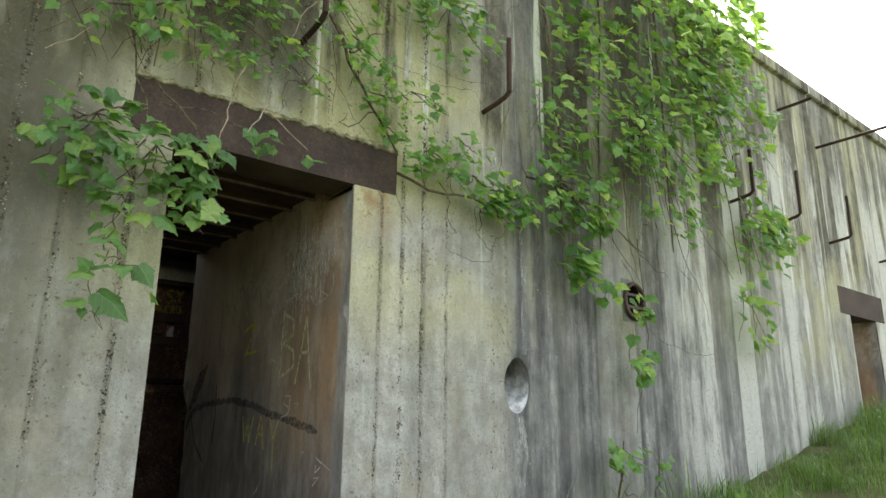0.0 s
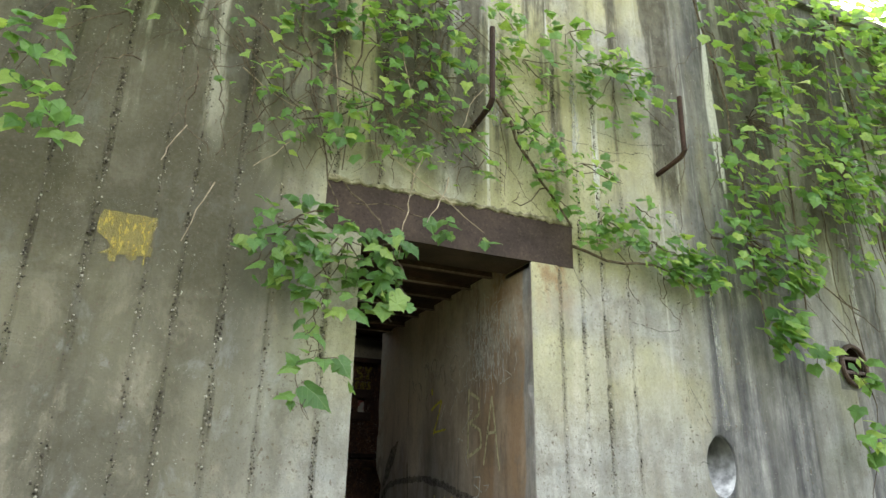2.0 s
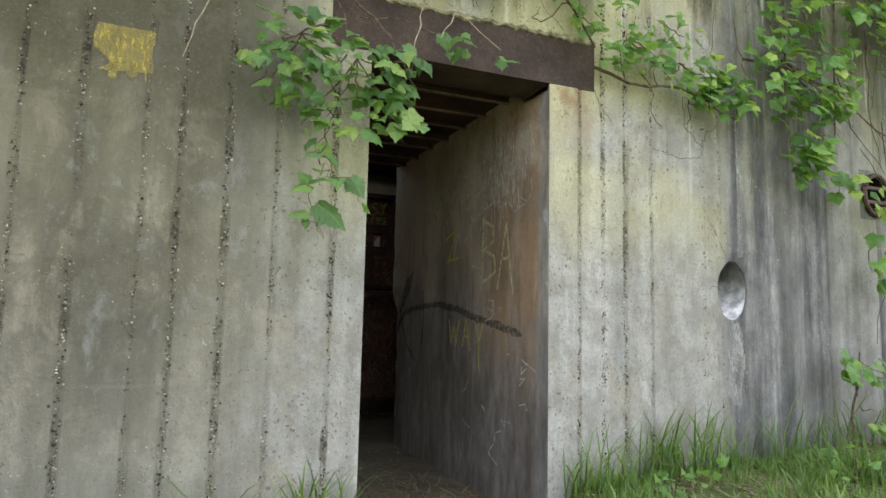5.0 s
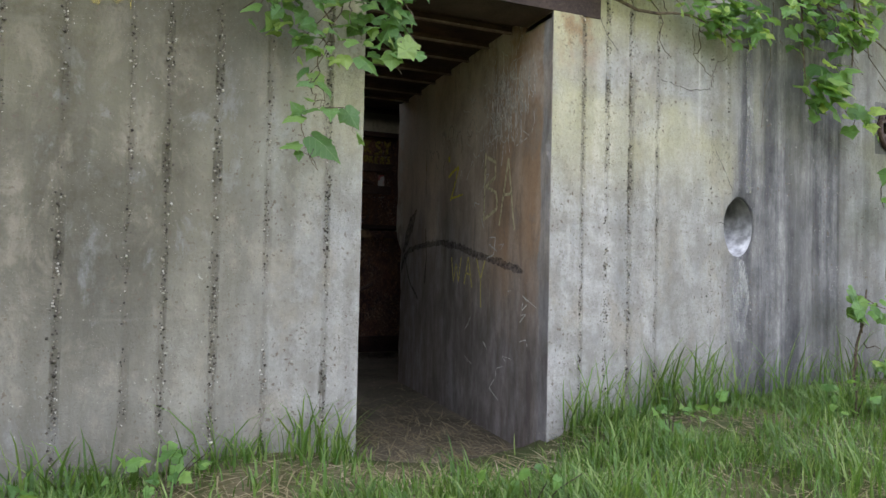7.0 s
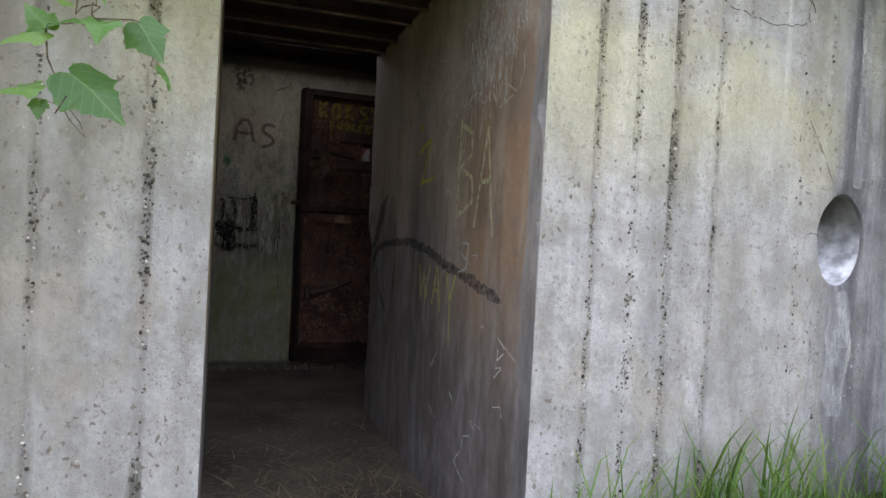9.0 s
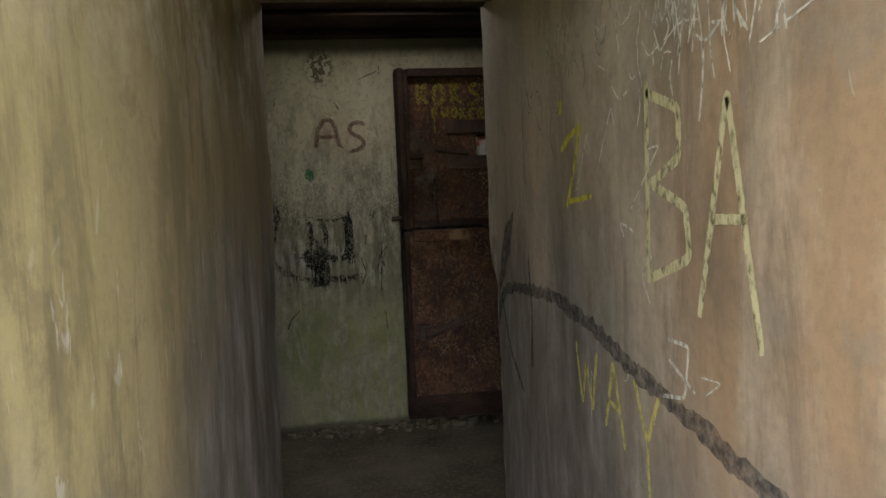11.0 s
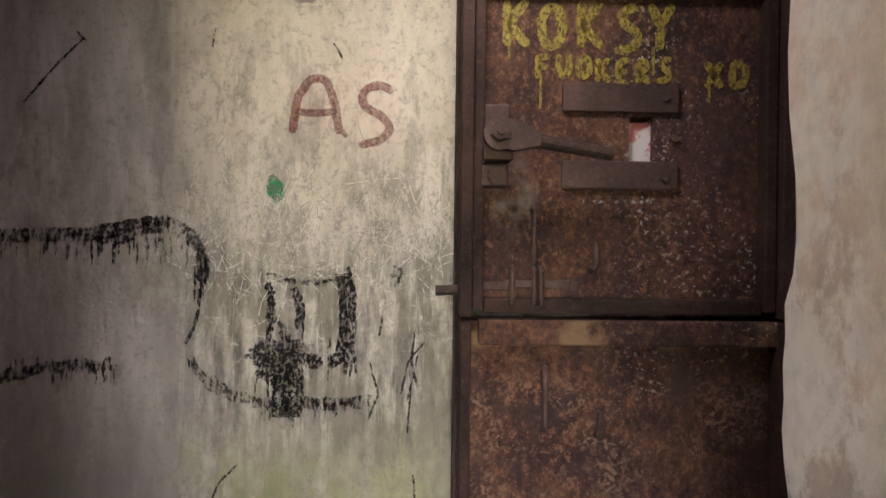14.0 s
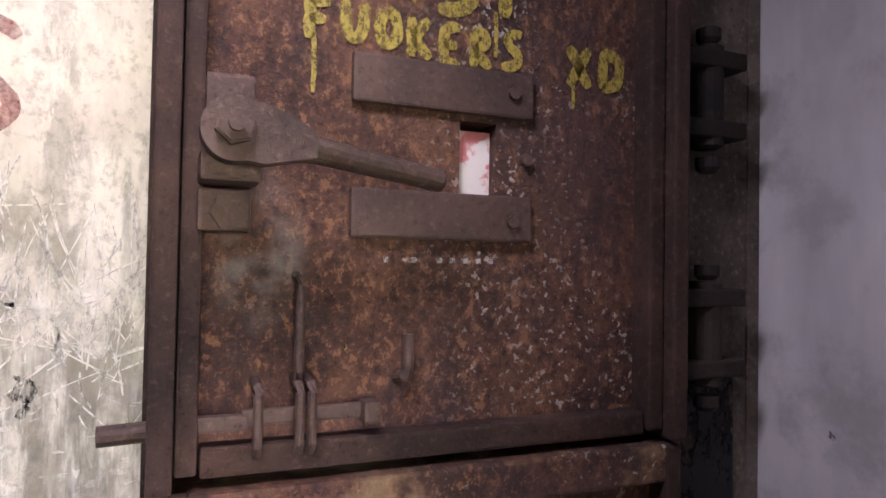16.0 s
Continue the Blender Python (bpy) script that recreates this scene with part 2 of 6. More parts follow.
def passage_plaster(name, tone, dark, rust, inner):
    m = Mat(name, 0.8)
    y, z = m.axis(1), m.axis(2)
    s = m.noise(1.0, 6, (4, 4, 0.9), rough=0.62)
    b = m.noise(1.6, 5, off=(7, 1, 0))
    g = m.noise(45, 6, rough=0.7)
    run0 = m.noise(4.0, 5, (1, 1, 0.6), (0, 3, 0))
    c = m.ramp(s, (0.28, dark), (0.66, tone))
    c = m.mix(m.math("MULTIPLY", m.step(m.math("ADD", y, m.math("MULTIPLY_ADD", s, 0.9, -0.45)), 0.95, 0.25), m.step(z, 0.3, 1.0, 0.35, 0.85)), c, rust)
    c = m.mix(m.math("MULTIPLY", m.step(m.math("MULTIPLY_ADD", run0, 0.16, y), 0.19, 0.165), m.step(b, 0.3, 0.5, 0.6, 1.0)), c, (0.3, 0.29, 0.29))
    # scratches and rubbed marks
    run = m.noise(1.8, 7, (1, 1, 0.45), (5, 2, 2), rough=0.66)
    c = m.mix(m.step(run, 0.52, 0.68, 0.0, 0.5), c, tuple(v * 1.35 for v in tone))
    c = m.mix(m.step(run, 0.48, 0.34, 0.0, 0.6), c, tuple(v * 0.7 for v in dark))
    vert = m.noise(1.0, 7, (4.2, 4.2, 1.3), (3, 1, 4), rough=0.68, dist=0.3)
    c = m.mix(m.step(vert, 0.5, 0.64, 0.0, 0.35), c, tuple(v * 1.3 for v in tone))
    c = m.mix(m.step(vert, 0.48, 0.35, 0.0, 0.4), c, tuple(v * 0.75 for v in dark))
    patch = m.noise(5.5, 7, (1, 1, 0.8), (1, 8, 3), rough=0.72)
    c = m.mix(m.step(patch, 0.53, 0.63, 0.0, 0.5), c, tuple(v * 0.55 for v in tone))
    scr = m.noise(1.0, 4, (3, 26, 7), (2, 5, 1), rough=0.6, dist=1.2)
    c = m.mix(m.math("MULTIPLY", m.step(scr, 0.62, 0.68), m.step(b, 0.48, 0.62, 0.0, 0.6)), c, (0.5, 0.47, 0.42))
    comb = m.noise(1.0, 7, (6, 6, 1.0), (6, 2, 1), rough=0.7, dist=0.5)
    c = m.mix(m.step(comb, 0.5, 0.64, 0.0, 0.4), c, tuple(v * 0.5 for v in dark))
    # paler deeper inside: light on the plaster there put into its colour
    c = m.mix(m.math("MULTIPLY", m.step(m.math("MULTIPLY_ADD", b, 0.5, y), 1.35, 1.9), 0.85), c, m.ramp(vert, (0.36, tuple(v * 0.62 for v in inner)), (0.5, tuple(v * 0.88 for v in inner)), (0.66, inner)))
    # grey dirt low down, raised deeper inside as painted shade
    dirt_shade = m.math("ADD", z, m.math("MULTIPLY_ADD", run0, 1.0, -0.5))
    dirt_shade = m.math("SUBTRACT", dirt_shade, m.step(y, 0.6, 1.3, 0.0, 0.48))
    c = m.mix(m.step(dirt_shade, 1.15, 0.45, 0.0, 0.8), c, m.ramp(m.noise(3.0, 7, (2.4, 2.4, 0.8), (4, 4, 7), rough=0.7), (0.36, (0.075, 0.068, 0.066)), (0.5, (0.165, 0.155, 0.153)), (0.66, (0.33, 0.318, 0.318))))
    # chalky haze under the ceiling and broken edges where the passage ends
    haze = m.noise(3.5, 8, (1, 1, 0.8), (2, 6, 8), rough=0.72)
    c = m.mix(m.math("MULTIPLY", m.step(z, 1.5, 1.85), m.step(haze, 0.42, 0.6, 0.0, 0.55)), c, (0.6, 0.54, 0.48))
    c = m.mix(m.math("MULTIPLY", m.step(m.math("MULTIPLY_ADD", haze, 0.3, y), 2.38, 2.46), m.step(patch, 0.46, 0.54, 0.0, 0.8)), c, (0.64, 0.61, 0.55))
    c = m.mix(m.step(g, 0.3, 0.6, 0.2, 0.0), c, (0.1, 0.09, 0.08))
    m.color(c)
    m.bump(m.math("ADD", m.math("MULTIPLY", g, 0.4), s), 0.5, 0.01)
    return m.m


def painted_wall():
    m = Mat("peeling_limewash", 0.75)
    x, z = m.axis(0), m.axis(2)
    s = m.noise(1.0, 6, (7, 1, 1.4), rough=0.62)
    b = m.noise(2.1, 6, off=(1, 4, 2), rough=0.6)
    g = m.noise(50, 6, rough=0.7)
    grain0 = m.noise(22, 6, (1, 1, 0.5), (2, 0, 4), rough=0.7)
    c = m.ramp(s, (0.25, (0.38, 0.34, 0.26)), (0.38, (0.53, 0.49, 0.39)), (0.5, (0.66, 0.62, 0.515)), (0.66, (0.74, 0.7, 0.61)))
    green = m.math("MULTIPLY", m.step(m.math("MULTIPLY_ADD", b, 0.7, z), 1.5, 1.0), m.step(s, 0.3, 0.6, 0.35, 0.95))
    c = m.mix(green, c, m.ramp(b, (0.35, (0.14, 0.165, 0.06)), (0.5, (0.3, 0.325, 0.11)), (0.64, (0.52, 0.53, 0.24))))
    # grey rubbed band with white scratches at shoulder height, its lower reach darkened as shade
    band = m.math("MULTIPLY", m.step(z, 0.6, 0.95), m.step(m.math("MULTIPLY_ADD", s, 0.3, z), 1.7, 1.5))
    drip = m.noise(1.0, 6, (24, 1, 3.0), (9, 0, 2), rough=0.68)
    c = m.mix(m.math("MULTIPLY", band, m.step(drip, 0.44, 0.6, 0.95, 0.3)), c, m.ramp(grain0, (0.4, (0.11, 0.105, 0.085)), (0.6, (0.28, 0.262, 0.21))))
    for k, (st, off) in enumerate((((40, 1, 9), (0, 0, 0)), ((14, 1, 34), (3, 0, 5)))):
        scr = m.noise(1.0, 3, st, off, rough=0.5, dist=2.0)
        f = m.math("MULTIPLY", m.step(scr, 0.61, 0.67, 0.0, 0.5), m.step(z, 1.0, 1.25))
        c = m.mix(m.math("MULTIPLY", f, m.step(z, 1.75, 1.5)), c, (0.8, 0.78, 0.7))
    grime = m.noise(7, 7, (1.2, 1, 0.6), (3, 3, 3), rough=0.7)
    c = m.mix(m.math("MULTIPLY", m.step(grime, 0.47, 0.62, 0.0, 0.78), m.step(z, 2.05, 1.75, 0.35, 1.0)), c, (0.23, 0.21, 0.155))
    rub = m.noise(16, 6, (1, 1, 0.45), (7, 1, 2), rough=0.72)
    c = m.mix(m.math("MULTIPLY", m.step(rub, 0.52, 0.62, 0.0, 0.65), m.step(b, 0.42, 0.55)), c, (0.3, 0.28, 0.21))
    # green-grey darkening towards the foot: algae, deepened as painted shade
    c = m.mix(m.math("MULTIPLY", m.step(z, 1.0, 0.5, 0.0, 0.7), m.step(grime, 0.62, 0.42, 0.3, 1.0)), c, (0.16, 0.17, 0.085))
    # stains
    c = m.mix(m.step(b, 0.55, 0.68, 0.0, 0.4), c, (0.3, 0.275, 0.2))
    # grey left end, darker low down: shade beyond the doorway's daylight, coloured in
    left = m.step(m.math("MULTIPLY_ADD", s, 0.25, x), 1.0, 0.72)
    c = m.mix(m.math("MULTIPLY", left, 0.75), c, m.ramp(s, (0.3, (0.23, 0.212, 0.208)), (0.5, (0.42, 0.39, 0.385)), (0.7, (0.6, 0.57, 0.55))))
    c = m.mix(m.math("MULTIPLY", left, m.step(m.math("MULTIPLY_ADD", b, 0.6, z), 1.6, 1.0, 0.0, 0.6)), c, (0.13, 0.12, 0.11))
    # cream paint high on the wall, lightened to stand in for the glow there
    cream = m.math("MULTIPLY", m.step(m.math("MULTIPLY_ADD", grime, 0.6, z), 1.95, 2.2), m.math("SUBTRACT", 1.0, left))
    c = m.mix(m.math("MULTIPLY", cream, 0.6), c, m.ramp(grain0, (0.35, (0.7, 0.62, 0.5)), (0.55, (0.86, 0.78, 0.65))))
    wipe = m.noise(1.0, 7, (8, 1, 2.4), (11, 0, 5), rough=0.72, dist=0.3)
    c = m.mix(m.math("MULTIPLY", m.step(wipe, 0.51, 0.6, 0.0, 0.62), m.step(z, 2.15, 1.9, 0.25, 1.0)), c, m.ramp(grain0, (0.4, (0.22, 0.205, 0.165)), (0.6, (0.44, 0.41, 0.33))))
    # flaked patch, and dark edges along the top and the foot
    d = m.math("SQRT", m.math("ADD", m.math("POWER", m.math("SUBTRACT", x, 1.1), 2.0), m.math("POWER", m.math("MULTIPLY_ADD", z, 0.8, -1.84), 2.0)))
    c = m.mix(m.math("MULTIPLY", m.step(d, 0.12, 0.05), m.step(m.noise(38, 4), 0.48, 0.53)), c, (0.2, 0.17, 0.14))
    top_dark = m.step(m.math("MULTIPLY_ADD", s, 0.08, z), 2.38, 2.46)
    c = m.mix(m.math("MULTIPLY", top_dark, 0.85), c, (0.06, 0.055, 0.06))
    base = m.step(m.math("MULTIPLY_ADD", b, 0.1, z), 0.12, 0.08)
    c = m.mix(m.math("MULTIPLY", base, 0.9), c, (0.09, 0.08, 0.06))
    c = m.mix(m.step(g, 0.34, 0.5, 0.4, 0.0), c, (0.2, 0.18, 0.13))
    m.color(c)
    m.bump(m.math("ADD", m.math("MULTIPLY", g, 0.5), s), 0.45, 0.008)
    return m.m


def pale_side_wall():
    m = Mat("grey_limewash", 0.8)
    s = m.noise(1.0, 6, (4, 4, 1.3), rough=0.6)
    g = m.noise(40, 5)
    c = m.ramp(s, (0.3, (0.36, 0.355, 0.37)), (0.6, (0.52, 0.51, 0.53)), (0.75, (0.62, 0.61, 0.62)))
    c = m.mix(m.step(m.noise(5, 6, rough=0.65), 0.5, 0.68, 0.0, 0.6), c, (0.25, 0.24, 0.23))
    c = m.mix(m.step(m.noise(2.2, 6, (1, 1, 0.6), (4, 1, 1), rough=0.65), 0.5, 0.66, 0.0, 0.55), c, (0.33, 0.315, 0.32))
    c = m.mix(m.step(m.noise(17, 3), 0.74, 0.77), c, (0.08, 0.07, 0.07))
    m.color(c)
    m.bump(m.math("ADD", m.math("MULTIPLY", g, 0.3), s), 0.3, 0.008)
    return m.m


def rusty_steel(name, a, b, c, pit=1.0, rough=0.78):
    m = Mat(name, rough, 0.25, 0.25)
    n = m.noise(3.2, 7, rough=0.65)
    f = m.noise(70, 6, rough=0.75)
    s = m.noise(1.0, 5, (8, 8, 1.2))
    col = m.ramp(n, (0.3, a), (0.5, b), (0.72, c))
    col = m.mix(m.step(s, 0.55, 0.75, 0.0, 0.6), col, a)
    col = m.mix(m.step(f, 0.52, 0.7, 0.0, 0.32 * pit), col, tuple(min(1, v * 1.9 + 0.02) for v in c))
    col = m.mix(m.step(f, 0.45, 0.32, 0.0, 0.6), col, tuple(v * 0.35 for v in a))
    m.color(col)
    m.bump(m.math("ADD", f, n), 0.7 * pit, 0.005)
    return m


def door_rust():
    m = rusty_steel("flaking_door_rust", (0.034, 0.02, 0.018), (0.092, 0.045, 0.033), (0.185, 0.092, 0.056), 1.8, 0.55)
    old = m.b.inputs["Base Color"].links[0].from_socket
    x, z = m.axis(0), m.axis(2)
    # pale flakes of old paint in two patches
    fl = m.noise(82, 3, rough=0.5)
    zone = m.noise(2.6, 4, off=(5, 2, 9))
    f = m.math("MULTIPLY", m.step(fl, 0.6, 0.65), m.math("MULTIPLY", m.step(zone, 0.44, 0.58), m.step(x, 1.9, 2.15)))
    c = m.mix(m.math("MULTIPLY", f, 0.85), old, (0.5, 0.45, 0.4))
    low = m.math("MULTIPLY", m.step(z, 1.15, 1.0), m.step(m.noise(5, 5), 0.45, 0.6))
    c = m.mix(m.math("MULTIPLY", low, m.step(fl, 0.48, 0.6, 0.0, 0.75)), c, (0.34, 0.24, 0.15))
    blotch = m.noise(11, 6, (1, 1, 0.7), (4, 4, 1), rough=0.7)
    c = m.mix(m.step(blotch, 0.5, 0.66, 0.0, 0.5), c, (0.15, 0.074, 0.04))
    speck = m.noise(48, 5, (1, 1, 0.8), (3, 3, 6), rough=0.7)
    c = m.mix(m.step(speck, 0.54, 0.62, 0.0, 0.6), c, (0.3, 0.155, 0.08))
    c = m.mix(m.step(speck, 0.45, 0.38, 0.0, 0.6), c, (0.03, 0.019, 0.018))
    c = m.mix(m.step(blotch, 0.49, 0.34, 0.0, 0.75), c, (0.045, 0.03, 0.029))
    # right half darker in patches: missing daylight there put into the rust
    dusk = m.math("MULTIPLY", m.step(x, 1.9, 2.15), m.step(m.noise(4, 6, (1, 1, 0.5), (2, 7, 3), rough=0.7), 0.42, 0.6))
    c = m.mix(m.math("MULTIPLY", dusk, 0.6), c, (0.06, 0.036, 0.036))
    dust = m.noise(6, 5, (1, 1, 1), (8, 1, 2))
    c = m.mix(m.math("MULTIPLY", m.step(dust, 0.5, 0.62, 0.0, 0.7), m.math("MULTIPLY", m.step(z, 1.262, 1.25), m.step(z, 1.16, 1.2, 0.15, 1.0))), c, (0.33, 0.22, 0.12))
    # bare grey rub beneath the lever
    dx = m.math("MULTIPLY", m.math("SUBTRACT", x, 1.715), 12.0)
    dz = m.math("MULTIPLY", m.math("SUBTRACT", z, 1.6), 7.0)
    d = m.math("ADD", m.math("MULTIPLY", dx, dx), m.math("MULTIPLY", dz, dz))
    c = m.mix(m.math("MULTIPLY", m.step(d, 1.0, 0.1), m.step(m.noise(14, 5), 0.4, 0.65, 0.05, 0.6)), c, (0.27, 0.245, 0.22))
    m.color(c)
    return m.m


def dirt_floor():
    m = Mat("dirt_floor", 0.95)
    n = m.noise(2.5, 6)
    f = m.noise(40, 6, rough=0.7)
    c = m.ramp(n, (0.3, (0.09, 0.078, 0.055)), (0.7, (0.23, 0.205, 0.155)))
    c = m.mix(m.step(f, 0.5, 0.65, 0.0, 0.6), c, (0.32, 0.26, 0.18))
    m.color(c)
    m.bump(m.math("ADD", f, n), 0.7, 0.02)
    return m.m


def soil():
    m = Mat("soil_and_moss", 0.95)
    n = m.noise(3.0, 6)
    f = m.noise(30, 6, rough=0.7)
    c = m.ramp(n, (0.35, (0.05, 0.075, 0.02)), (0.6, (0.12, 0.11, 0.05)), (0.75, (0.2, 0.16, 0.1)))
    m.color(m.mix(m.step(f, 0.5, 0.66, 0.0, 0.5), c, (0.05, 0.09, 0.02)))
    m.bump(f, 0.8, 0.03)
    return m.m


def plant(name, lo, hi, spread, trans=0.4, island=True):
    m = Mat(name, 0.42, 0, 0.5)
    if island:
        r = m.t.nodes.new("ShaderNodeNewGeometry").outputs["Random Per Island"]
    else:
        r = m.t.nodes.new("ShaderNodeObjectInfo").outputs["Random"]
    c = m.ramp(r, (0.0, lo), (0.65, hi), (1.0, spread))
    c = m.mix(m.step(m.noise(30, 3), 0.35, 0.7, 0.0, 0.35), c, tuple(v * 0.5 for v in lo))
    if not island:
        rib = m.math("ABSOLUTE", m.axis(0))
        side = m.math("ABSOLUTE", m.math("SUBTRACT", m.math("FRACT", m.math("MULTIPLY", m.math("SUBTRACT", m.axis(1), m.math("MULTIPLY", rib, 0.8)), 5.0)), 0.5))
        vein = m.math("MAXIMUM", m.step(rib, 0.022, 0.008), m.step(side, 0.07, 0.02, 0.0, 0.6))
        c = m.mix(m.math("MULTIPLY", vein, 0.5), c, (0.25, 0.38, 0.14))
    m.color(c)
    tr = m.t.nodes.new("ShaderNodeBsdfTranslucent")
    m.put(tr.inputs[0], m.mix(0.5, c, (0.35, 0.5, 0.06)))
    n = m.t.nodes.new("ShaderNodeMixShader")
    n.inputs[0].default_value = trans
    m.put(n.inputs[1], m.b.outputs[0])
    m.put(n.inputs[2], tr.outputs[0])
    m.put(m.t.nodes["Material Output"].inputs[0], n.outputs[0])
    return m.m


def paint(name, col, cover, fine=70, rough=0.6, tall=0.6, soft=0.08):
    """Brushed or sprayed paint, worn through in places."""
    m = Mat(name, rough, 0, 0.3)
    n = m.noise(fine, 6, (1, 1, tall), rough=0.72)
    m.color(m.mix(m.noise(9, 3), tuple(v * 0.7 for v in col), tuple(min(1, v * 1.25) for v in col)))
    m.cut(m.step(n, 0.64 - 0.35 * cover - soft / 2, 0.64 - 0.35 * cover + soft))
    return m.m


CONCRETE, PEBBLE = facade_concrete(), pebble_stone()
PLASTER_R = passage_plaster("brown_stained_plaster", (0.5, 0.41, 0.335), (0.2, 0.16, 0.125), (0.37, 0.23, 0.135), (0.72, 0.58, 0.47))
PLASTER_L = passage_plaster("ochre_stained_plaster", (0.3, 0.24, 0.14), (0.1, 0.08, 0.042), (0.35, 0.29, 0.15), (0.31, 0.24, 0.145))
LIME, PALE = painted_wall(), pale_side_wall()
RUST_DOOR = door_rust()
RUST_DARK = rusty_steel("dark_rusted_steel", (0.02, 0.013, 0.011), (0.05, 0.03, 0.024), (0.1, 0.056, 0.04)).m
SOOTY = rusty_steel("sooty_black_iron", (0.01, 0.009, 0.009), (0.024, 0.019, 0.017), (0.05, 0.038, 0.032), 0.8).m
RUST_BEAM = rusty_steel("rusted_channel_steel", (0.04, 0.029, 0.026), (0.07, 0.05, 0.044), (0.108, 0.077, 0.062), 0.8).m
PLATE = rusty_steel("rusted_plate", (0.06, 0.04, 0.033), (0.115, 0.077, 0.062), (0.18, 0.12, 0.095), 0.9).m
GUIDE = rusty_steel("dark_guide_steel", (0.04, 0.026, 0.024), (0.075, 0.047, 0.04), (0.125, 0.08, 0.065), 0.9, 0.55).m
# paler than the other steel: light on the flange edges put into the colour
FLANGE = rusty_steel("lit_flange_steel", (0.08, 0.055, 0.047), (0.18, 0.13, 0.11), (0.36, 0.29, 0.25), 1.0).m
IRON = rusty_steel("worn_iron", (0.042, 0.028, 0.024), (0.085, 0.055, 0.045), (0.16, 0.105, 0.083), 0.9, 0.45).m
TAR = paint("black_tar_smear", (0.012, 0.012, 0.014), 0.6, 18, 0.5)
DIRT, SOIL = dirt_floor(), soil()
LEAF = plant("vine_leaf", (0.075, 0.19, 0.055), (0.2, 0.39, 0.09), (0.48, 0.6, 0.13), 0.5)
LEAF_ONE = plant("vine_leaf_large", (0.06, 0.155, 0.045), (0.14, 0.29, 0.075), (0.32, 0.43, 0.1), 0.45, False)
GRASS = plant("grass_blade", (0.035, 0.085, 0.018), (0.11, 0.24, 0.035), (0.3, 0.38, 0.12))
STRAW = plant("dry_straw", (0.2, 0.15, 0.08), (0.38, 0.3, 0.17), (0.5, 0.42, 0.27), 0.1)
bark = Mat("vine_bark", 0.9)
bark.color(bark.ramp(bark.noise(40, 4), (0.35, (0.05, 0.035, 0.025)), (0.7, (0.19, 0.15, 0.1))))
BARK = bark.m
twig = Mat("dry_pale_twig", 0.9)
twig.color(twig.ramp(twig.noise(30, 4), (0.35, (0.26, 0.2, 0.14)), (0.7, (0.5, 0.42, 0.32))))
TWIG = twig.m


# ---- mesh helpers ----
def mesh_of(name, verts, faces, material, smooth=False):
    me = bpy.data.meshes.new(name)
    me.from_pydata([tuple(v) for v in verts], [], [tuple(f) for f in faces])
    me.materials.append(material)
    if smooth:
        me.shade_smooth()
    me.update()
    return me


def part(name, bm, material, parent, label=""):
    me = bpy.data.meshes.new(name)
    bmesh.ops.recalc_face_normals(bm, faces=bm.faces)
    bm.to_mesh(me)
    bm.free()
    me.materials.append(material)
    ob = new(name, me)
    ob.parent = parent
    if parent:
        ob.matrix_parent_inverse = Matrix.Translation(-parent_place(parent))
    return tagged(ob, label)


def parent_place(ob):
    """World place of a thing's empty; meshes keep their own coordinates in the world."""
    return ob.location.copy() if ob.type == "EMPTY" else Vector((0, 0, 0))


def thing(name, place, label, category, group="", kind=""):
    ob = new(name)
    ob.empty_display_size = 0.1
    ob.location = place
    return tagged(ob, label, category, group, kind)


def block(bm, x0, x1, y0, y1, z0, z1, bevel=0.0):
    made = bmesh.ops.create_cube(bm, size=1)["verts"]
    for v in made:
        v.co = Vector(((x0 + x1) / 2 + v.co.x * (x1 - x0), (y0 + y1) / 2 + v.co.y * (y1 - y0), (z0 + z1) / 2 + v.co.z * (z1 - z0)))
    if bevel:
        edges = list({e for v in made for e in v.link_edges})
        bmesh.ops.bevel(bm, geom=edges, offset=bevel, segments=2, affect="EDGES", profile=0.6)
    return bm


def boxed(*a):
    return block(bmesh.new(), *a)


def tube(bm, pts, radii, sides=8):
    """A round bar along points; radii: one, or one for each point."""
    pts = [Vector(p) for p in pts]
    if not isinstance(radii, (list, tuple)):
        radii = [radii] * len(pts)
    rings = []
    for i, p in enumerate(pts):
        d = (pts[min(i + 1, len(pts) - 1)] - pts[max(i - 1, 0)]).normalized()
        a = d.cross(Vector((0.31, 0.2, 0.93))).normalized()
        b = d.cross(a)
        rings.append([bm.verts.new(p + radii[i] * (math.cos(k * math.tau / sides) * a + math.sin(k * math.tau / sides) * b)) for k in range(sides)])
    for r0, r1 in zip(rings, rings[1:]):
        for k in range(sides):
            bm.faces.new((r0[k], r0[(k + 1) % sides], r1[(k + 1) % sides], r1[k]))
    bm.faces.new(rings[0])
    bm.faces.new(rings[-1])
    return bm


def prism(bm, outline, y0, y1, bevel=0.0):
    """An outline of (x, z) points, given depth from y0 to y1."""
    a = [bm.verts.new((x, y0, z)) for x, z in outline]
    b = [bm.verts.new((x, y1, z)) for x, z in outline]
    bm.faces.new(a)
    bm.faces.new(b)
    for k in range(len(a)):
        bm.faces.new((a[k], a[(k + 1) % len(a)], b[(k + 1) % len(a)], b[k]))
    if bevel:
        bmesh.ops.bevel(bm, geom=[e for e in bm.edges if (e.verts[0].co.y == y0) and (e.verts[1].co.y == y0)], offset=bevel, segments=2, affect="EDGES")
    return bm


def structure(name, bm, material, label=""):
    return tagged(part(name, bm, material, None), label, kind="structure")


rnd = random.Random(7)


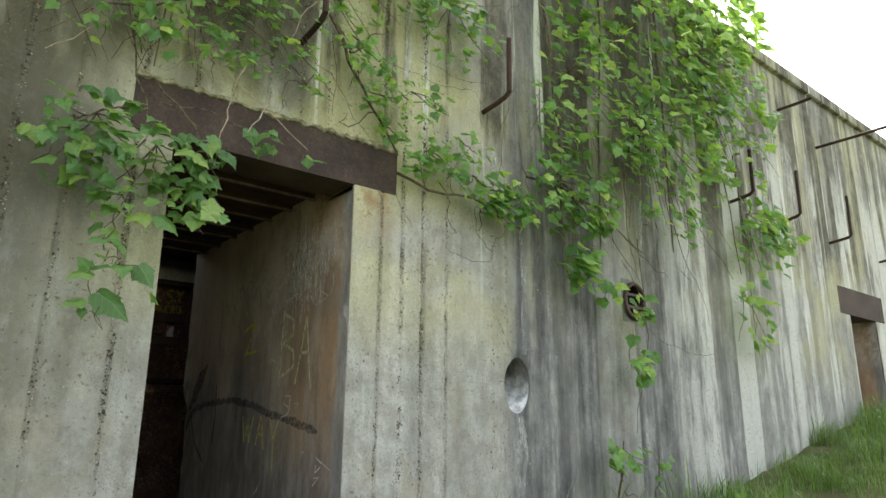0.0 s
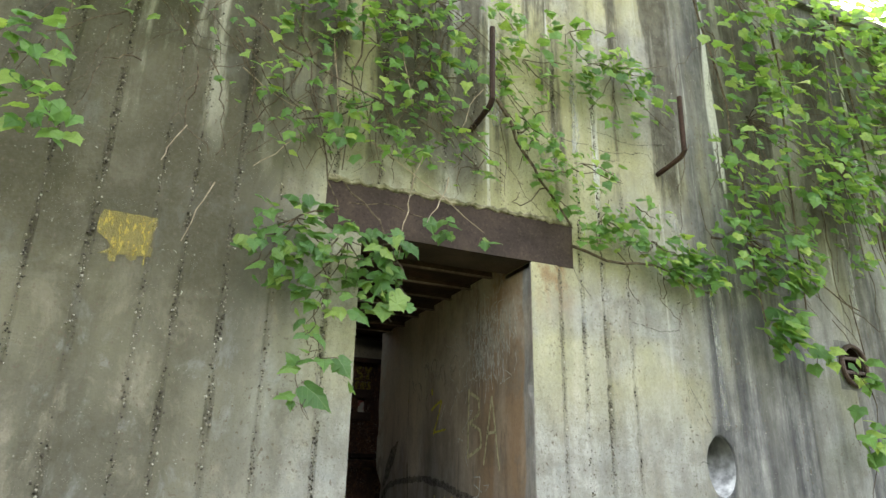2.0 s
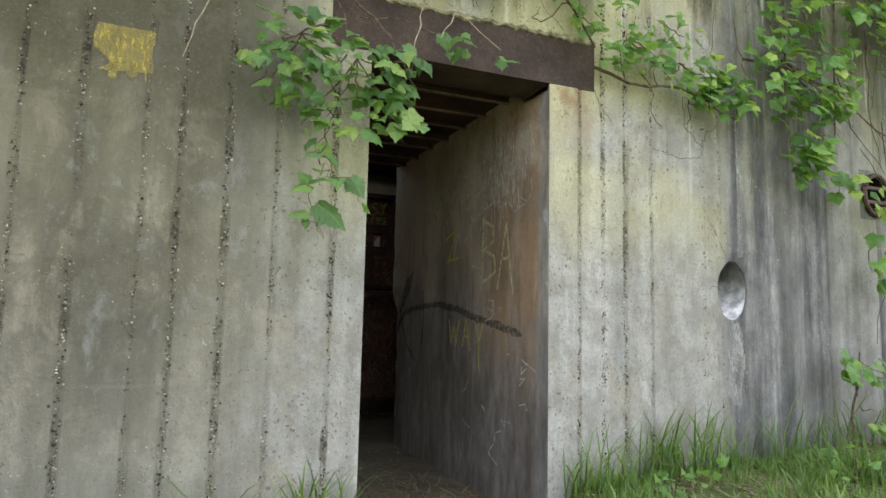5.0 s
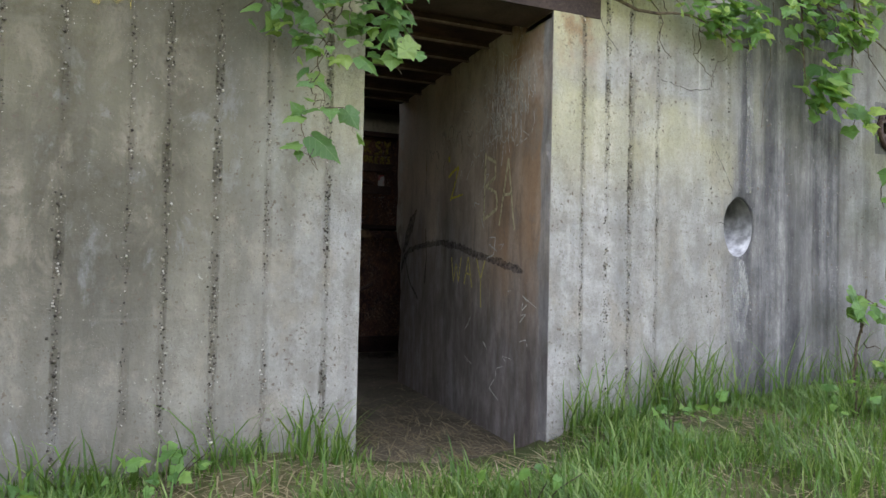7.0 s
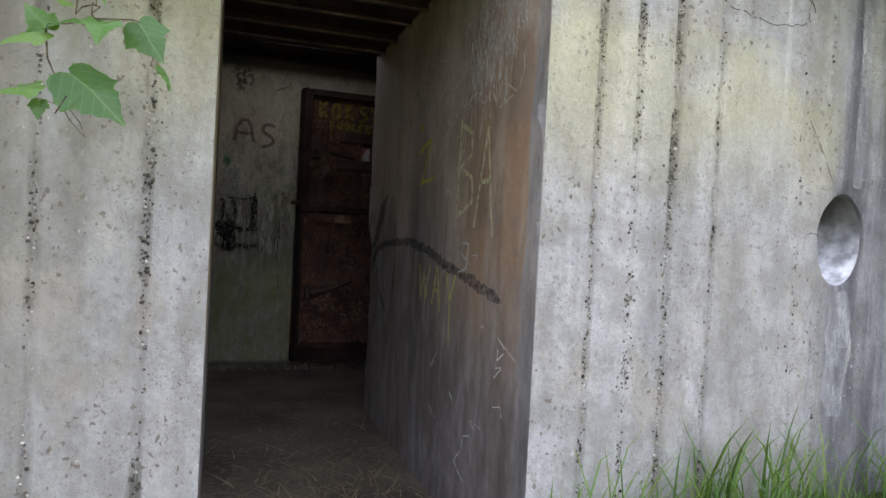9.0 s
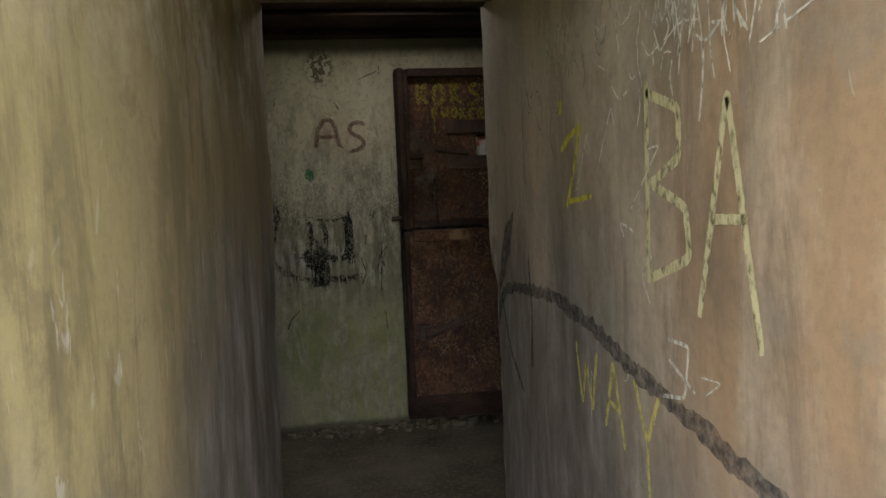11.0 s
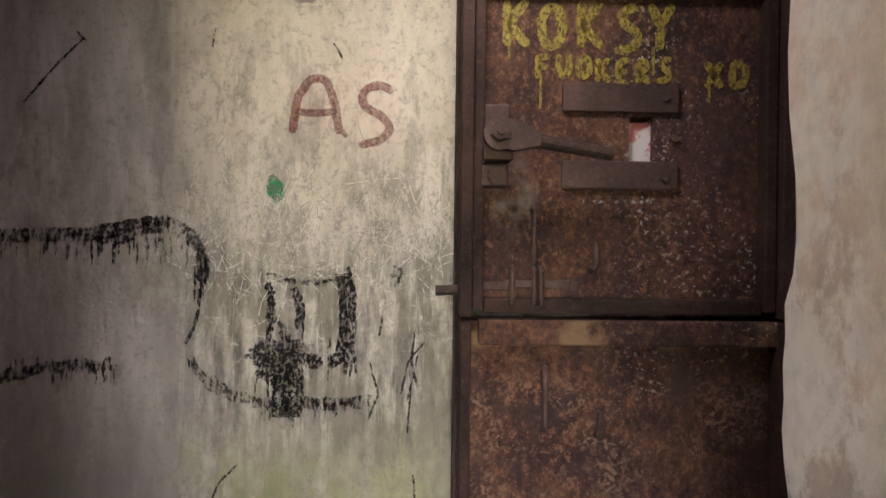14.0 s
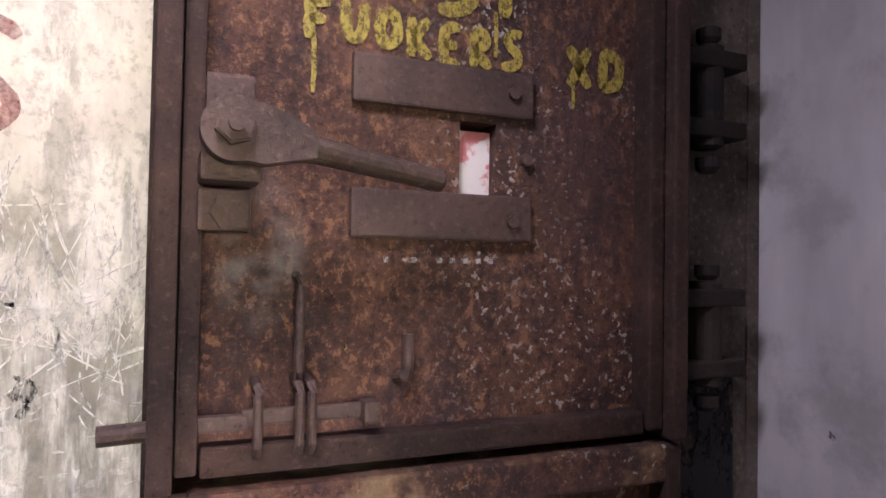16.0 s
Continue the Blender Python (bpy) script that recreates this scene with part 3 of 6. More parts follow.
# ---- ground ----
def ground_height(x, y):
    s = max(0.0, min(1.0, (x - 4.2) / 5.0))
    h = 0.1 + 0.045 * max(-2.0, min(x, 5.0)) + 0.75 * s * s * (3 - 2 * s)
    h -= 0.1 * max(0.0, min(1.0, (-y - 1.0) / 4.0)) * (1 + 2 * s)
    h += 0.045 * noise.noise((x * 0.9, y * 0.9, 0)) + 0.02 * noise.noise((x * 3.1, y * 3.1, 4))
    door = max(0.0, 1 - abs(x - (L + W) / 2) / 0.62) ** 0.5 * max(0.0, min(1.0, (y + 0.75) / 0.7))
    return h * (1 - door) + 0.02 * door


def build_ground():
    near_x = np.arange(-6, 13.01, 0.15)
    near_y = np.append(np.arange(-9, 0.01, 0.15), [0.06, 0.12])
    xs = np.concatenate(([-900, -200, -60, -20], near_x, [20, 60, 200, 900]))
    ys = np.concatenate(([-900, -200, -60, -20], near_y))
    verts = [(x, y, ground_height(x, y) if y < 0.1 else -0.03) for y in ys for x in xs]
    n = len(xs)
    faces = [(j * n + i, j * n + i + 1, (j + 1) * n + i + 1, (j + 1) * n + i) for j in range(len(ys) - 1) for i in range(n - 1)]
    tagged(new("ground", mesh_of("ground", verts, faces, SOIL, True)), "mossy soil rising along the bunker wall", kind="structure")


build_ground()


# ---- the front wall, cast against rough boards ----
JOINTS = [-0.4, -0.19, 0.04, 0.165, 0.355, 0.555, 0.795, 1.02, 1.2, 1.37, 1.55, 1.72, 2.065, 2.21, 2.355, 2.52, 2.885, 3.01, 3.45]
x = -0.62
while x > -5:
    JOINTS.insert(0, x)
    x -= rnd.choice((0.14, 0.17, 0.2, 0.24))
x = 3.65
while x < 12.8:
    JOINTS.append(x)
    x += rnd.choice((0.15, 0.18, 0.22, 0.27, 0.36))
STRENGTH = {j: (rnd.uniform(0.5, 1.0) if j < 2.6 else rnd.uniform(0.1, 0.4)) for j in JOINTS}
BEAM = (0.757, 2.155, TOP, 2.445)
PIPE = (3.09, 1.18, 0.105, 0.162)       # middle and half axes of the drain's mouth
VENT = (4.32, 1.84, 0.115, 0.13)
DOOR2 = (8.42, 9.19, 0.6, 2.16)
BEAM2 = (8.15, 9.46, 2.16, 2.47)
HOLES = [(L, W, -1, TOP), BEAM, DOOR2, BEAM2]
for cx, cz, rx, rz in (PIPE, VENT):
    HOLES.append((cx - rx - 0.03, cx + rx + 0.03, cz - rz - 0.03, cz + rz + 0.03))


def build_front():
    xs = {-5.0, 12.8}
    for j in JOINTS:
        xs |= {j - 0.02, j - 0.008, j + 0.006, j + 0.018}
    zs = set(np.arange(-0.5, ROOF + 0.01, 0.05).round(3).tolist())
    for a, b, c, d in HOLES:
        for v in (a, b):
            xs = {q for q in xs if abs(q - v) > 0.012} | {v}
        for v in (c, d):
            zs = {q for q in zs if abs(q - v) > 0.02} | {v}
    xs, zs = sorted(xs), sorted(zs)
    edges = np.array(JOINTS)
    verts, soiled, tones = [], [], []
    for z in zs:
        for x in xs:
            k = int(np.argmin(abs(edges - x)))
            j = JOINTS[k]
            board = int(np.searchsorted(edges, x))
            y = 0.004 * math.sin(board * 12.9898 * 7.1)
            y += 0.003 * noise.noise((x * 3, 0, z * 1.4))
            if abs(x - j) < 0.012:
                y += 0.013 * STRENGTH[j] * max(0.0, 0.45 + noise.noise((x * 2, 3, z * 7)) + 0.5 * noise.noise((x, 9, z * 23)))
            if any(a - 0.01 < x < b + 0.01 and c - 0.01 < z < d + 0.01 for a, b, c, d in HOLES[4:]):
                y = 0.0
            soiled.append(STRENGTH[j] * max(0.0, min(1.0, 0.75 + 1.2 * noise.noise((j * 2, 3, z * 1.7)))) if abs(x - j) < 0.012 else 0.0)
            verts.append((x, y, z))
            tones.append(math.sin(board * 78.233) * 43.5 % 1.0)
    n = len(xs)
    faces = []
    for r in range(len(zs) - 1):
        zc = (zs[r] + zs[r + 1]) / 2
        for c in range(n - 1):
            xc = (xs[c] + xs[c + 1]) / 2
            if not any(a < xc < b and lo < zc < hi for a, b, lo, hi in HOLES):
                faces.append((r * n + c, r * n + c + 1, (r + 1) * n + c + 1, (r + 1) * n + c))
    wall = new("wall_front", mesh_of("wall_front", verts, faces, CONCRETE))
    dirt = wall.data.attributes.new("joint", "FLOAT", "POINT")
    dirt.data.foreach_set("value", soiled)
    shade = wall.data.attributes.new("board", "FLOAT", "POINT")
    shade.data.foreach_set("value", tones)
    tagged(wall, "board-marked concrete bunker wall with algae and run-off stains", kind="structure")
    return wall


FRONT = build_front()


def mouth(bm, cx, cz, rx, rz, deep, drop, steps=40):
    """A plate round an oval hole, and the bore behind it, which falls outwards."""
    a, b, c, d = cx - rx - 0.03, cx + rx + 0.03, cz - rz - 0.03, cz + rz + 0.03
    outer, rim, lip, back = [], [], [], []
    for k in range(steps):
        t = k * math.tau / steps
        u, v = math.cos(t), math.sin(t)
        s = 1 / max(abs(u), abs(v))
        outer.append(bm.verts.new(((a + b) / 2 + u * s * (b - a) / 2, 0.0, (c + d) / 2 + v * s * (d - c) / 2)))
        w = 1 + 0.02 * math.sin(5 * t) + 0.012 * math.sin(11 * t)
        rim.append(bm.verts.new((cx + rx * 1.06 * w * u, 0.003, cz + rz * 1.04 * w * v)))
        lip.append(bm.verts.new((cx + rx * u, 0.014, cz + rz * v)))
        back.append(bm.verts.new((cx + rx * u * 0.96, deep, cz + drop + rz * v * 0.9)))
    for p, q in ((outer, rim), (rim, lip)):
        for k in range(steps):
            bm.faces.new((p[k], p[(k + 1) % steps], q[(k + 1) % steps], q[k]))
    bore = bmesh.new()
    lip, back = [bore.verts.new(v.co) for v in lip], [bore.verts.new(v.co) for v in back]
    for k in range(steps):
        bore.faces.new((lip[k], lip[(k + 1) % steps], back[(k + 1) % steps], back[k])).smooth = True
    bore.faces.new(back)
    bmesh.ops.delete(bm, geom=[v for v in bm.verts if not v.link_faces], context="VERTS")
    return bm, bore


# lime low in the bore; sky-lit floor and shaded top put into the colour
lim = Mat("limed_lit_bore", 0.8)
low = lim.step(lim.math("MULTIPLY_ADD", lim.noise(14, 5), 0.16, lim.axis(2)), 1.38, 1.16)
lim.color(lim.mix(low, lim.ramp(lim.noise(12, 5), (0.35, (0.1, 0.1, 0.09)), (0.65, (0.24, 0.235, 0.21))), lim.ramp(lim.noise(20, 5), (0.35, (0.3, 0.3, 0.31)), (0.55, (0.62, 0.62, 0.64)), (0.7, (0.82, 0.82, 0.83)))))
LIMED_LIT = lim.m


def build_drain():
    ob = thing("drain_pipe", (PIPE[0], 0.1, PIPE[1]), "oval concrete drain mouth sloping out of the wall", "drain pipe", kind="structure")
    plate, bore = mouth(bmesh.new(), *PIPE, 0.4, 0.2)
    part("surround", plate, CONCRETE, ob)
    part("bore", bore, LIMED_LIT, ob, "smooth bore with a lime deposit, lit floor and shaded top coloured in")


def build_vent():
    ob = thing("wall_vent", (VENT[0], 0.0, VENT[1]), "round rusty wall vent with two cross bars", "vent")
    plate, bore = mouth(bmesh.new(), *VENT, 0.35, 0.0)
    part("surround", plate, CONCRETE, ob)
    part("bore", bore, RUST_DARK, ob)
    ring = [(VENT[0] + VENT[2] * math.cos(t * math.tau / 28), -0.012, VENT[1] + VENT[3] * math.sin(t * math.tau / 28)) for t in range(29)]
    part("ring", tube(bmesh.new(), ring, 0.016), IRON, ob, "rusted iron ring")
    for k, z in enumerate((-0.045, 0.045)):
        half = VENT[2] * 0.95
        part("bar", boxed(VENT[0] - half, VENT[0] + half, -0.014, 0.012, VENT[1] + z - 0.011, VENT[1] + z + 0.011, 0.003), IRON, ob)


build_drain()
build_vent()


def build_lintel(x0, x1, z0, z1, label):
    """A steel channel laid over the opening."""
    bm = bmesh.new()
    prof = [(0.012, z1), (0.012, z0), (0.28, z0), (0.28, z0 + 0.012), (0.026, z0 + 0.014), (0.026, z1 - 0.012), (0.28, z1 - 0.012), (0.28, z1)]
    n = 12
    rows = []
    for i in range(n + 1):
        x = x0 + (x1 - x0) * i / n
        rows.append([bm.verts.new((x, y - 0.016 + 0.002 * noise.noise((x * 4, y, z * 3)), z + 0.003 * noise.noise((x * 5, 2, z)))) for y, z in prof])
    for a, b in zip(rows, rows[1:]):
        for k in range(len(prof)):
            bm.faces.new((a[k], a[(k + 1) % len(prof)], b[(k + 1) % len(prof)], b[k]))
    bm.faces.new(rows[0])
    bm.faces.new(rows[-1])
    return structure("lintel", bm, RUST_BEAM, label)


build_lintel(*BEAM, "dark rusted steel channel over the doorway")
build_lintel(*BEAM2, "rusted steel lintel over the farther doorway")
def build_mortar():
    """Crumbling mortar with moss along the top of the lintel."""
    r = random.Random(5)
    pts, rad = [], []
    for k in range(60):
        pts.append((BEAM[0] + (BEAM[1] - BEAM[0]) * k / 59, -0.004 + r.uniform(-0.004, 0.004), BEAM[3] + r.uniform(-0.006, 0.008)))
        rad.append(r.uniform(0.008, 0.02))
    structure("mortar_edge", tube(bmesh.new(), pts, rad, 7), MORTAR, "crumbling mossy mortar over the lintel")


mor = Mat("mossy_mortar", 0.95)
mor.color(mor.ramp(mor.noise(30, 5), (0.35, (0.12, 0.115, 0.06)), (0.55, (0.32, 0.29, 0.2)), (0.7, (0.54, 0.49, 0.38))))
MORTAR = mor.m
build_mortar()
# wall above and beside the lintels, behind the channel
structure("lintel_backing", boxed(BEAM[0] + 0.01, BEAM[1] - 0.01, 0.285, 0.4, TOP + 0.16, 2.6), CONCRETE, "concrete behind the lintel")
for k, (a, b) in enumerate(((BEAM[0], L), (W, BEAM[1]))):
    structure("lintel_seat", boxed(a, b, 0.01, 0.28, TOP - 0.03, TOP - 0.003), CONCRETE, "concrete seat under the lintel")


# ---- passage ----
def end_right(z):
    return 2.43 - 0.13 * max(0.0, min(1.0, (1.16 - z) / 0.12)) + 0.025 * noise.noise((1, 5, z * 5)) + 0.012 * noise.noise((3, 5, z * 19))


def end_left(z):
    return 2.34 - 0.16 * max(0.0, min(1.0, (1.2 - z) / 0.3)) + 0.025 * noise.noise((8, 5, z * 5)) + 0.012 * noise.noise((6, 5, z * 19))


def jamb_chip(y, z, x_mid):
    """How far the outer corner is knocked off at a height."""
    c = 0.008 + 0.008 * noise.noise((x_mid, 1, z * 6)) + 0.006 * noise.noise((x_mid, 4, z * 21))
    if x_mid == W:
        c += 0.05 * math.exp(-((z - 1.53) / 0.06) ** 2) + 0.02 * math.exp(-((z - 1.18) / 0.03) ** 2)
    return max(0.002, c)


def build_cheek(name, x0, side, end, far_x, material, label):
    """One side of the passage with its corridor face; side: +1 where the mass lies towards +x."""
    zs = np.linspace(-0.15, 2.62, 78)
    verts, faces, cols = [], [], 0
    for z in zs:
        e = end(z)
        c = jamb_chip(0, z, x0)
        ys = [0.004] + [c + (e - 0.02 - c) * k / 14 for k in range(15)]
        row = [(x0 + side * c, 0.004, z)] + [(x0, y, z) for y in ys[1:]]
        row.append((x0 + side * 0.012, e - 0.004, z))
        row += [(x0 + side * (0.03 + (abs(far_x - x0) - 0.03) * k / 6), e if k == 0 else 2.43 if side > 0 else 2.34, z) for k in range(7)]
        cols = len(row)
        verts += row
    for r in range(len(zs) - 1):
        for k in range(cols - 1):
            faces.append((r * cols + k, r * cols + k + 1, (r + 1) * cols + k + 1, (r + 1) * cols + k))
    tagged(new(name, mesh_of(name, verts, faces, material)), label, kind="structure")


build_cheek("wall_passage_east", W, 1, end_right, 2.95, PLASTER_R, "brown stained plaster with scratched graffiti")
build_cheek("wall_passage_west", L, -1, end_left, -2.6, PLASTER_L, "ochre streaked plaster, dirt and painted shade low down")
structure("floor", boxed(-2.6, 2.95, 0.02, FAR + 0.2, -0.2, 0.0), DIRT, "dirt-covered concrete floor")
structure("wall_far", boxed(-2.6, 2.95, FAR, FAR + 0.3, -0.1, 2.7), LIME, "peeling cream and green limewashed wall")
structure("wall_corridor_east", boxed(2.775, 3.2, 2.35, FAR - 0.002, -0.1, 2.7), PALE, "grey limewashed wall")
structure("wall_corridor_west", boxed(-2.9, -2.6, 2.2, FAR + 0.2, -0.1, 2.7), PALE, "grey limewashed wall")
# added fill lamp under the ceiling, standing in for light of unknown source
fill_lamp = new("corridor_fill", bpy.data.lights.new("corridor_fill", "AREA"))
fill_lamp.data.shape, fill_lamp.data.size, fill_lamp.data.size_y, fill_lamp.data.energy = "RECTANGLE", 0.44, 0.26, FILL
fill_lamp.matrix_world = look((1.525, 2.95, 2.497), (1.525, 2.951, 1.0))


def build_ceiling():
    """Slab with the steel joists that carry it."""
    bm = boxed(-2.6, 1.3, 0.42, FAR + 0.2, 2.5, 2.72)
    block(bm, 1.75, 2.95, 0.42, FAR + 0.2, 2.5, 2.72)
    # unseen recess, added to hold the fill lamp
    block(bm, 1.3, 1.75, 0.42, 2.81, 2.5, 2.72)
    block(bm, 1.3, 1.75, 3.09, FAR + 0.2, 2.5, 2.72)
    block(bm, 1.3, 1.75, 2.81, 3.09, 2.66, 2.72)
    # plates between the joists of the passage
    block(bm, L - 0.1, W + 0.1, 0.3, 2.36, 2.245, 2.3)
    lips = bmesh.new()
    y = 0.42
    while y < 2.3:
        zb = 2.212 + 0.006 * math.sin(y * 9)
        block(bm, L - 0.06, W + 0.06, y + 0.012, y + 0.024, zb + 0.006, 2.247)
        block(lips, L - 0.06, W + 0.06, y, y + 0.03, zb, zb + 0.007, 0.002)
        y += 0.29
    structure("ceiling_joists", lips, FLANGE, "rusted lower flanges of the ceiling joists, pale as lit edges")
    y = 3.2
    while y < FAR - 0.1:
        block(bm, -2.6, 2.92, y, y + 0.1, 2.462, 2.474, 0.002)
        block(bm, -2.6, 2.92, y + 0.044, y + 0.056, 2.47, 2.502)
        y += 0.4
    structure("ceiling", bm, RUST_DARK, "rusted steel joists under a dark slab")


build_ceiling()
structure("roof", boxed(-5.0, 12.8, 0.012, 9.0, ROOF - 0.12, ROOF + 0.06, 0.02), CONCRETE, "weathered concrete roof slab")
structure("wall_west", boxed(-5.2, -5.0, 0.0, 9.0, -0.5, ROOF), CONCRETE, "concrete end wall")
structure("wall_east", boxed(12.8, 13.0, 0.0, 9.0, -0.5, ROOF + 0.05), CONCRETE, "concrete end wall")
structure("wall_back", boxed(-5.0, 12.8, 8.8, 9.0, -0.5, ROOF - 0.13), CONCRETE, "concrete rear wall")
structure("coping", boxed(-5.0, 12.8, -0.05, 0.01, ROOF - 0.05, ROOF + 0.08, 0.015), CONCRETE, "dark weathered roof edge")


# farther doorway: cheeks, floor and back
def build_doorway_two():
    a, b, c, d = DOOR2
    bm = boxed(a - 0.3, a, 0.012, 1.6, c - 0.3, d + 0.3)
    block(bm, b, b + 0.3, 0.012, 1.6, c - 0.3, d + 0.3)
    block(bm, a, b, 0.3, 1.6, d, d + 0.3)
    block(bm, a - 0.3, b + 0.3, 1.6, 1.8, c - 0.3, d + 0.3)
    block(bm, a, b, 0.05, 1.6, c - 0.3, c + 0.3)
    structure("doorway_recess", bm, PLASTER_R, "dark recess of the farther doorway")


build_doorway_two()


# ---- steel door in the corridor ----
def arc(cx, cz, r, a0, a1, n):
    return [(cx + r * math.cos(a0 + (a1 - a0) * k / n), cz + r * math.sin(a0 + (a1 - a0) * k / n)) for k in range(n + 1)]


def hexagon(cx, cz, r, turn=0.3):
    return [(cx + r * math.cos(turn + k * math.tau / 6), cz + r * math.sin(turn + k * math.tau / 6)) for k in range(6)]


def build_door():
    x0, x1, z0, z1, split = 1.565, 2.485, 0.18, 2.232, 1.262
    door = thing("steel_door", ((x0 + x1) / 2, FAR, 0), "rusted two-leaf steel blast door with lever, shut", "door")
    # steel frame set on the wall
    bm = bmesh.new()
    block(bm, x0 - 0.008, x0 + 0.03, 3.6, FAR - 0.002, 0.06, z1 + 0.02, 0.004)
    block(bm, x0 + 0.03, 2.6, 3.6, FAR - 0.002, z1 - 0.015, z1 + 0.02, 0.004)
    block(bm, x0 + 0.03, 2.6, 3.6, FAR - 0.002, 0.06, z0 + 0.012, 0.004)
    part("door_frame", bm, RUST_DARK, door)
    # upper leaf
    wx0, wx1, wz0, wz1 = 2.045, 2.115, 1.7, 1.832
    bm = bmesh.new()
    for a, b, c, d in ((x0 + 0.03, wx0, split + 0.02, z1 - 0.03), (wx1, x1 - 0.02, split + 0.02, z1 - 0.03), (wx0, wx1, split + 0.02, wz0), (wx0, wx1, wz1, z1 - 0.03)):
        block(bm, a, b, PANEL, 3.66, c, d)
    upper = part("upper_leaf", bm, RUST_DOOR, door, "flaking red-brown rusted plate")
    for nm, q in (("rim", (x0, x0 + 0.034, RIM, 3.66, split + 0.004, z1, 0.006)), ("rim", (x0 + 0.036, x0 + 0.066, RIM + 0.025, PANEL + 0.01, split + 0.02, z1 - 0.03, 0.006)),
                  ("rim", (x0 + 0.066, x1 - 0.07, RIM + 0.01, PANEL + 0.01, z1 - 0.05, z1 - 0.002, 0.006)),
                  ("rim", (x1 - 0.034, x1, RIM, 3.66, split + 0.004, z1, 0.006)), ("rim", (x1 - 0.07, x1 - 0.036, RIM + 0.025, PANEL + 0.01, split + 0.02, z1 - 0.03, 0.006)),
                  ("rim", (x0 + 0.07, x1 - 0.072, RIM + 0.035, PANEL + 0.01, split + 0.012, split + 0.055, 0.006))):
        part(nm, boxed(*q), RUST_DARK, upper)
    # lower leaf
    lower = part("lower_leaf", boxed(x0 + 0.034, x1 - 0.036, PANEL - 0.012, 3.66, z0 + 0.02, split - 0.012), RUST_DOOR, door, "brown rusted lower plate")
    part("rim", boxed(x0 + 0.004, x0 + 0.034, RIM + 0.012, 3.66, z0, split - 0.006, 0.006), RUST_DARK, lower)
    part("rim", boxed(x1 - 0.036, x1 - 0.004, RIM + 0.012, 3.66, z0, split - 0.006, 0.006), RUST_DARK, lower)
    part("rim", boxed(x0 + 0.036, x1 - 0.038, RIM + 0.03, PANEL, z0 + 0.002, z0 + 0.045, 0.006), RUST_DARK, lower)
    # weather bar that covers the split
    part("cover_bar", boxed(x0 + 0.055, x1 - 0.012, RIM + 0.018, PANEL - 0.013, split - 0.075, split - 0.004, 0.007), RUST_DOOR, door, "rusted flat bar between the leaves")
    # sight window: two guide plates, the slot and a paper behind it
    for z in (1.843, 1.625):
        bm = boxed(1.852, 2.182, PANEL - 0.016, PANEL + 0.002, z, z + 0.08, 0.005)
        part("guide_plate", bm, GUIDE, upper, "flat dark rusted guide plate")
    part("paper", boxed(wx0 + 0.001, wx1 - 0.001, 3.568, 3.571, wz0 + 0.001, wz1 - 0.012), PAPER, door, "white paper with red print behind the slot")
    # lever
    bm = boxed(1.622, 1.695, 3.488, PANEL + 0.002, 1.625, 1.686, 0.006)
    block(bm, 1.622, 1.702, 3.43, 3.505, 1.69, 1.732, 0.006)
    lever = part("lever", bm, IRON, door, "worn iron locking lever on its block")
    part("backing_plate", boxed(1.624, 1.7, 3.505, PANEL + 0.002, 1.694, 1.855, 0.006), GUIDE, lever)
    out = arc(1.662, 1.754, 0.043, math.radians(70), math.radians(290), 18)
    out += [(1.7, 1.71), (1.735, 1.717), (1.768, 1.724), (1.768, 1.757), (1.738, 1.775), (1.7, 1.79)]
    part("boss", prism(bmesh.new(), out, 3.39, 3.428, 0.005), IRON, lever)
    part("arm", tube(bmesh.new(), [(1.745, 3.41, 1.742), (1.775, 3.415, 1.738), (1.83, 3.424, 1.73), (1.9, 3.436, 1.721), (1.968, 3.447, 1.712), (1.975, 3.448, 1.711)], [0.022, 0.02, 0.0185, 0.0178, 0.0178, 0.012], 14), IRON, lever)
    part("nut", prism(bmesh.new(), hexagon(1.662, 1.757, 0.027), 3.375, 3.391, 0.003), IRON, lever)
    part("stud", prism(bmesh.new(), arc(1.662, 1.757, 0.0105, 0, math.tau * 11 / 12, 11), 3.366, 3.377, 0.002), IRON, lever)
    part("pivot", tube(bmesh.new(), [(1.662, 3.42, 1.755), (1.662, PANEL, 1.755)], 0.022, 12), IRON, lever)
    part("nut", prism(bmesh.new(), hexagon(1.664, 1.652, 0.026, 0.1), 3.47, 3.489, 0.003), IRON, lever)
    # pulls, hooks and the slide bolt
    def pull(name, x, za, zb, r, out):
        part(name, tube(bmesh.new(), [(x, PANEL + 0.005, za), (x, PANEL - out * 0.8, za - 0.003), (x, PANEL - out, za - 0.014), (x, PANEL - out, zb + 0.014), (x, PANEL - out * 0.8, zb + 0.003), (x, PANEL + 0.005, zb)], r, 10), IRON, door)
    pull("pull_handle", 1.772, 1.562, 1.405, 0.008, 0.035)
    pull("pull_handle", 1.808, 1.12, 0.945, 0.009, 0.04)
    for x, z in ((1.95, 1.47), (1.965, 1.0)):
        part("hook", tube(bmesh.new(), [(x, PANEL - 0.022, z), (x, PANEL - 0.022, z - 0.05), (x - 0.003, PANEL - 0.018, z - 0.068), (x - 0.008, PANEL + 0.004, z - 0.072)], [0.009, 0.01, 0.011, 0.013], 10), IRON, door)
    bm = boxed(1.605, 1.7, 3.505, 3.521, 1.338, 1.362, 0.004)
    block(bm, 1.69, 1.88, 3.507, 3.519, 1.344, 1.368, 0.004)
    block(bm, 1.868, 1.895, 3.485, 3.525, 1.338, 1.372, 0.005)
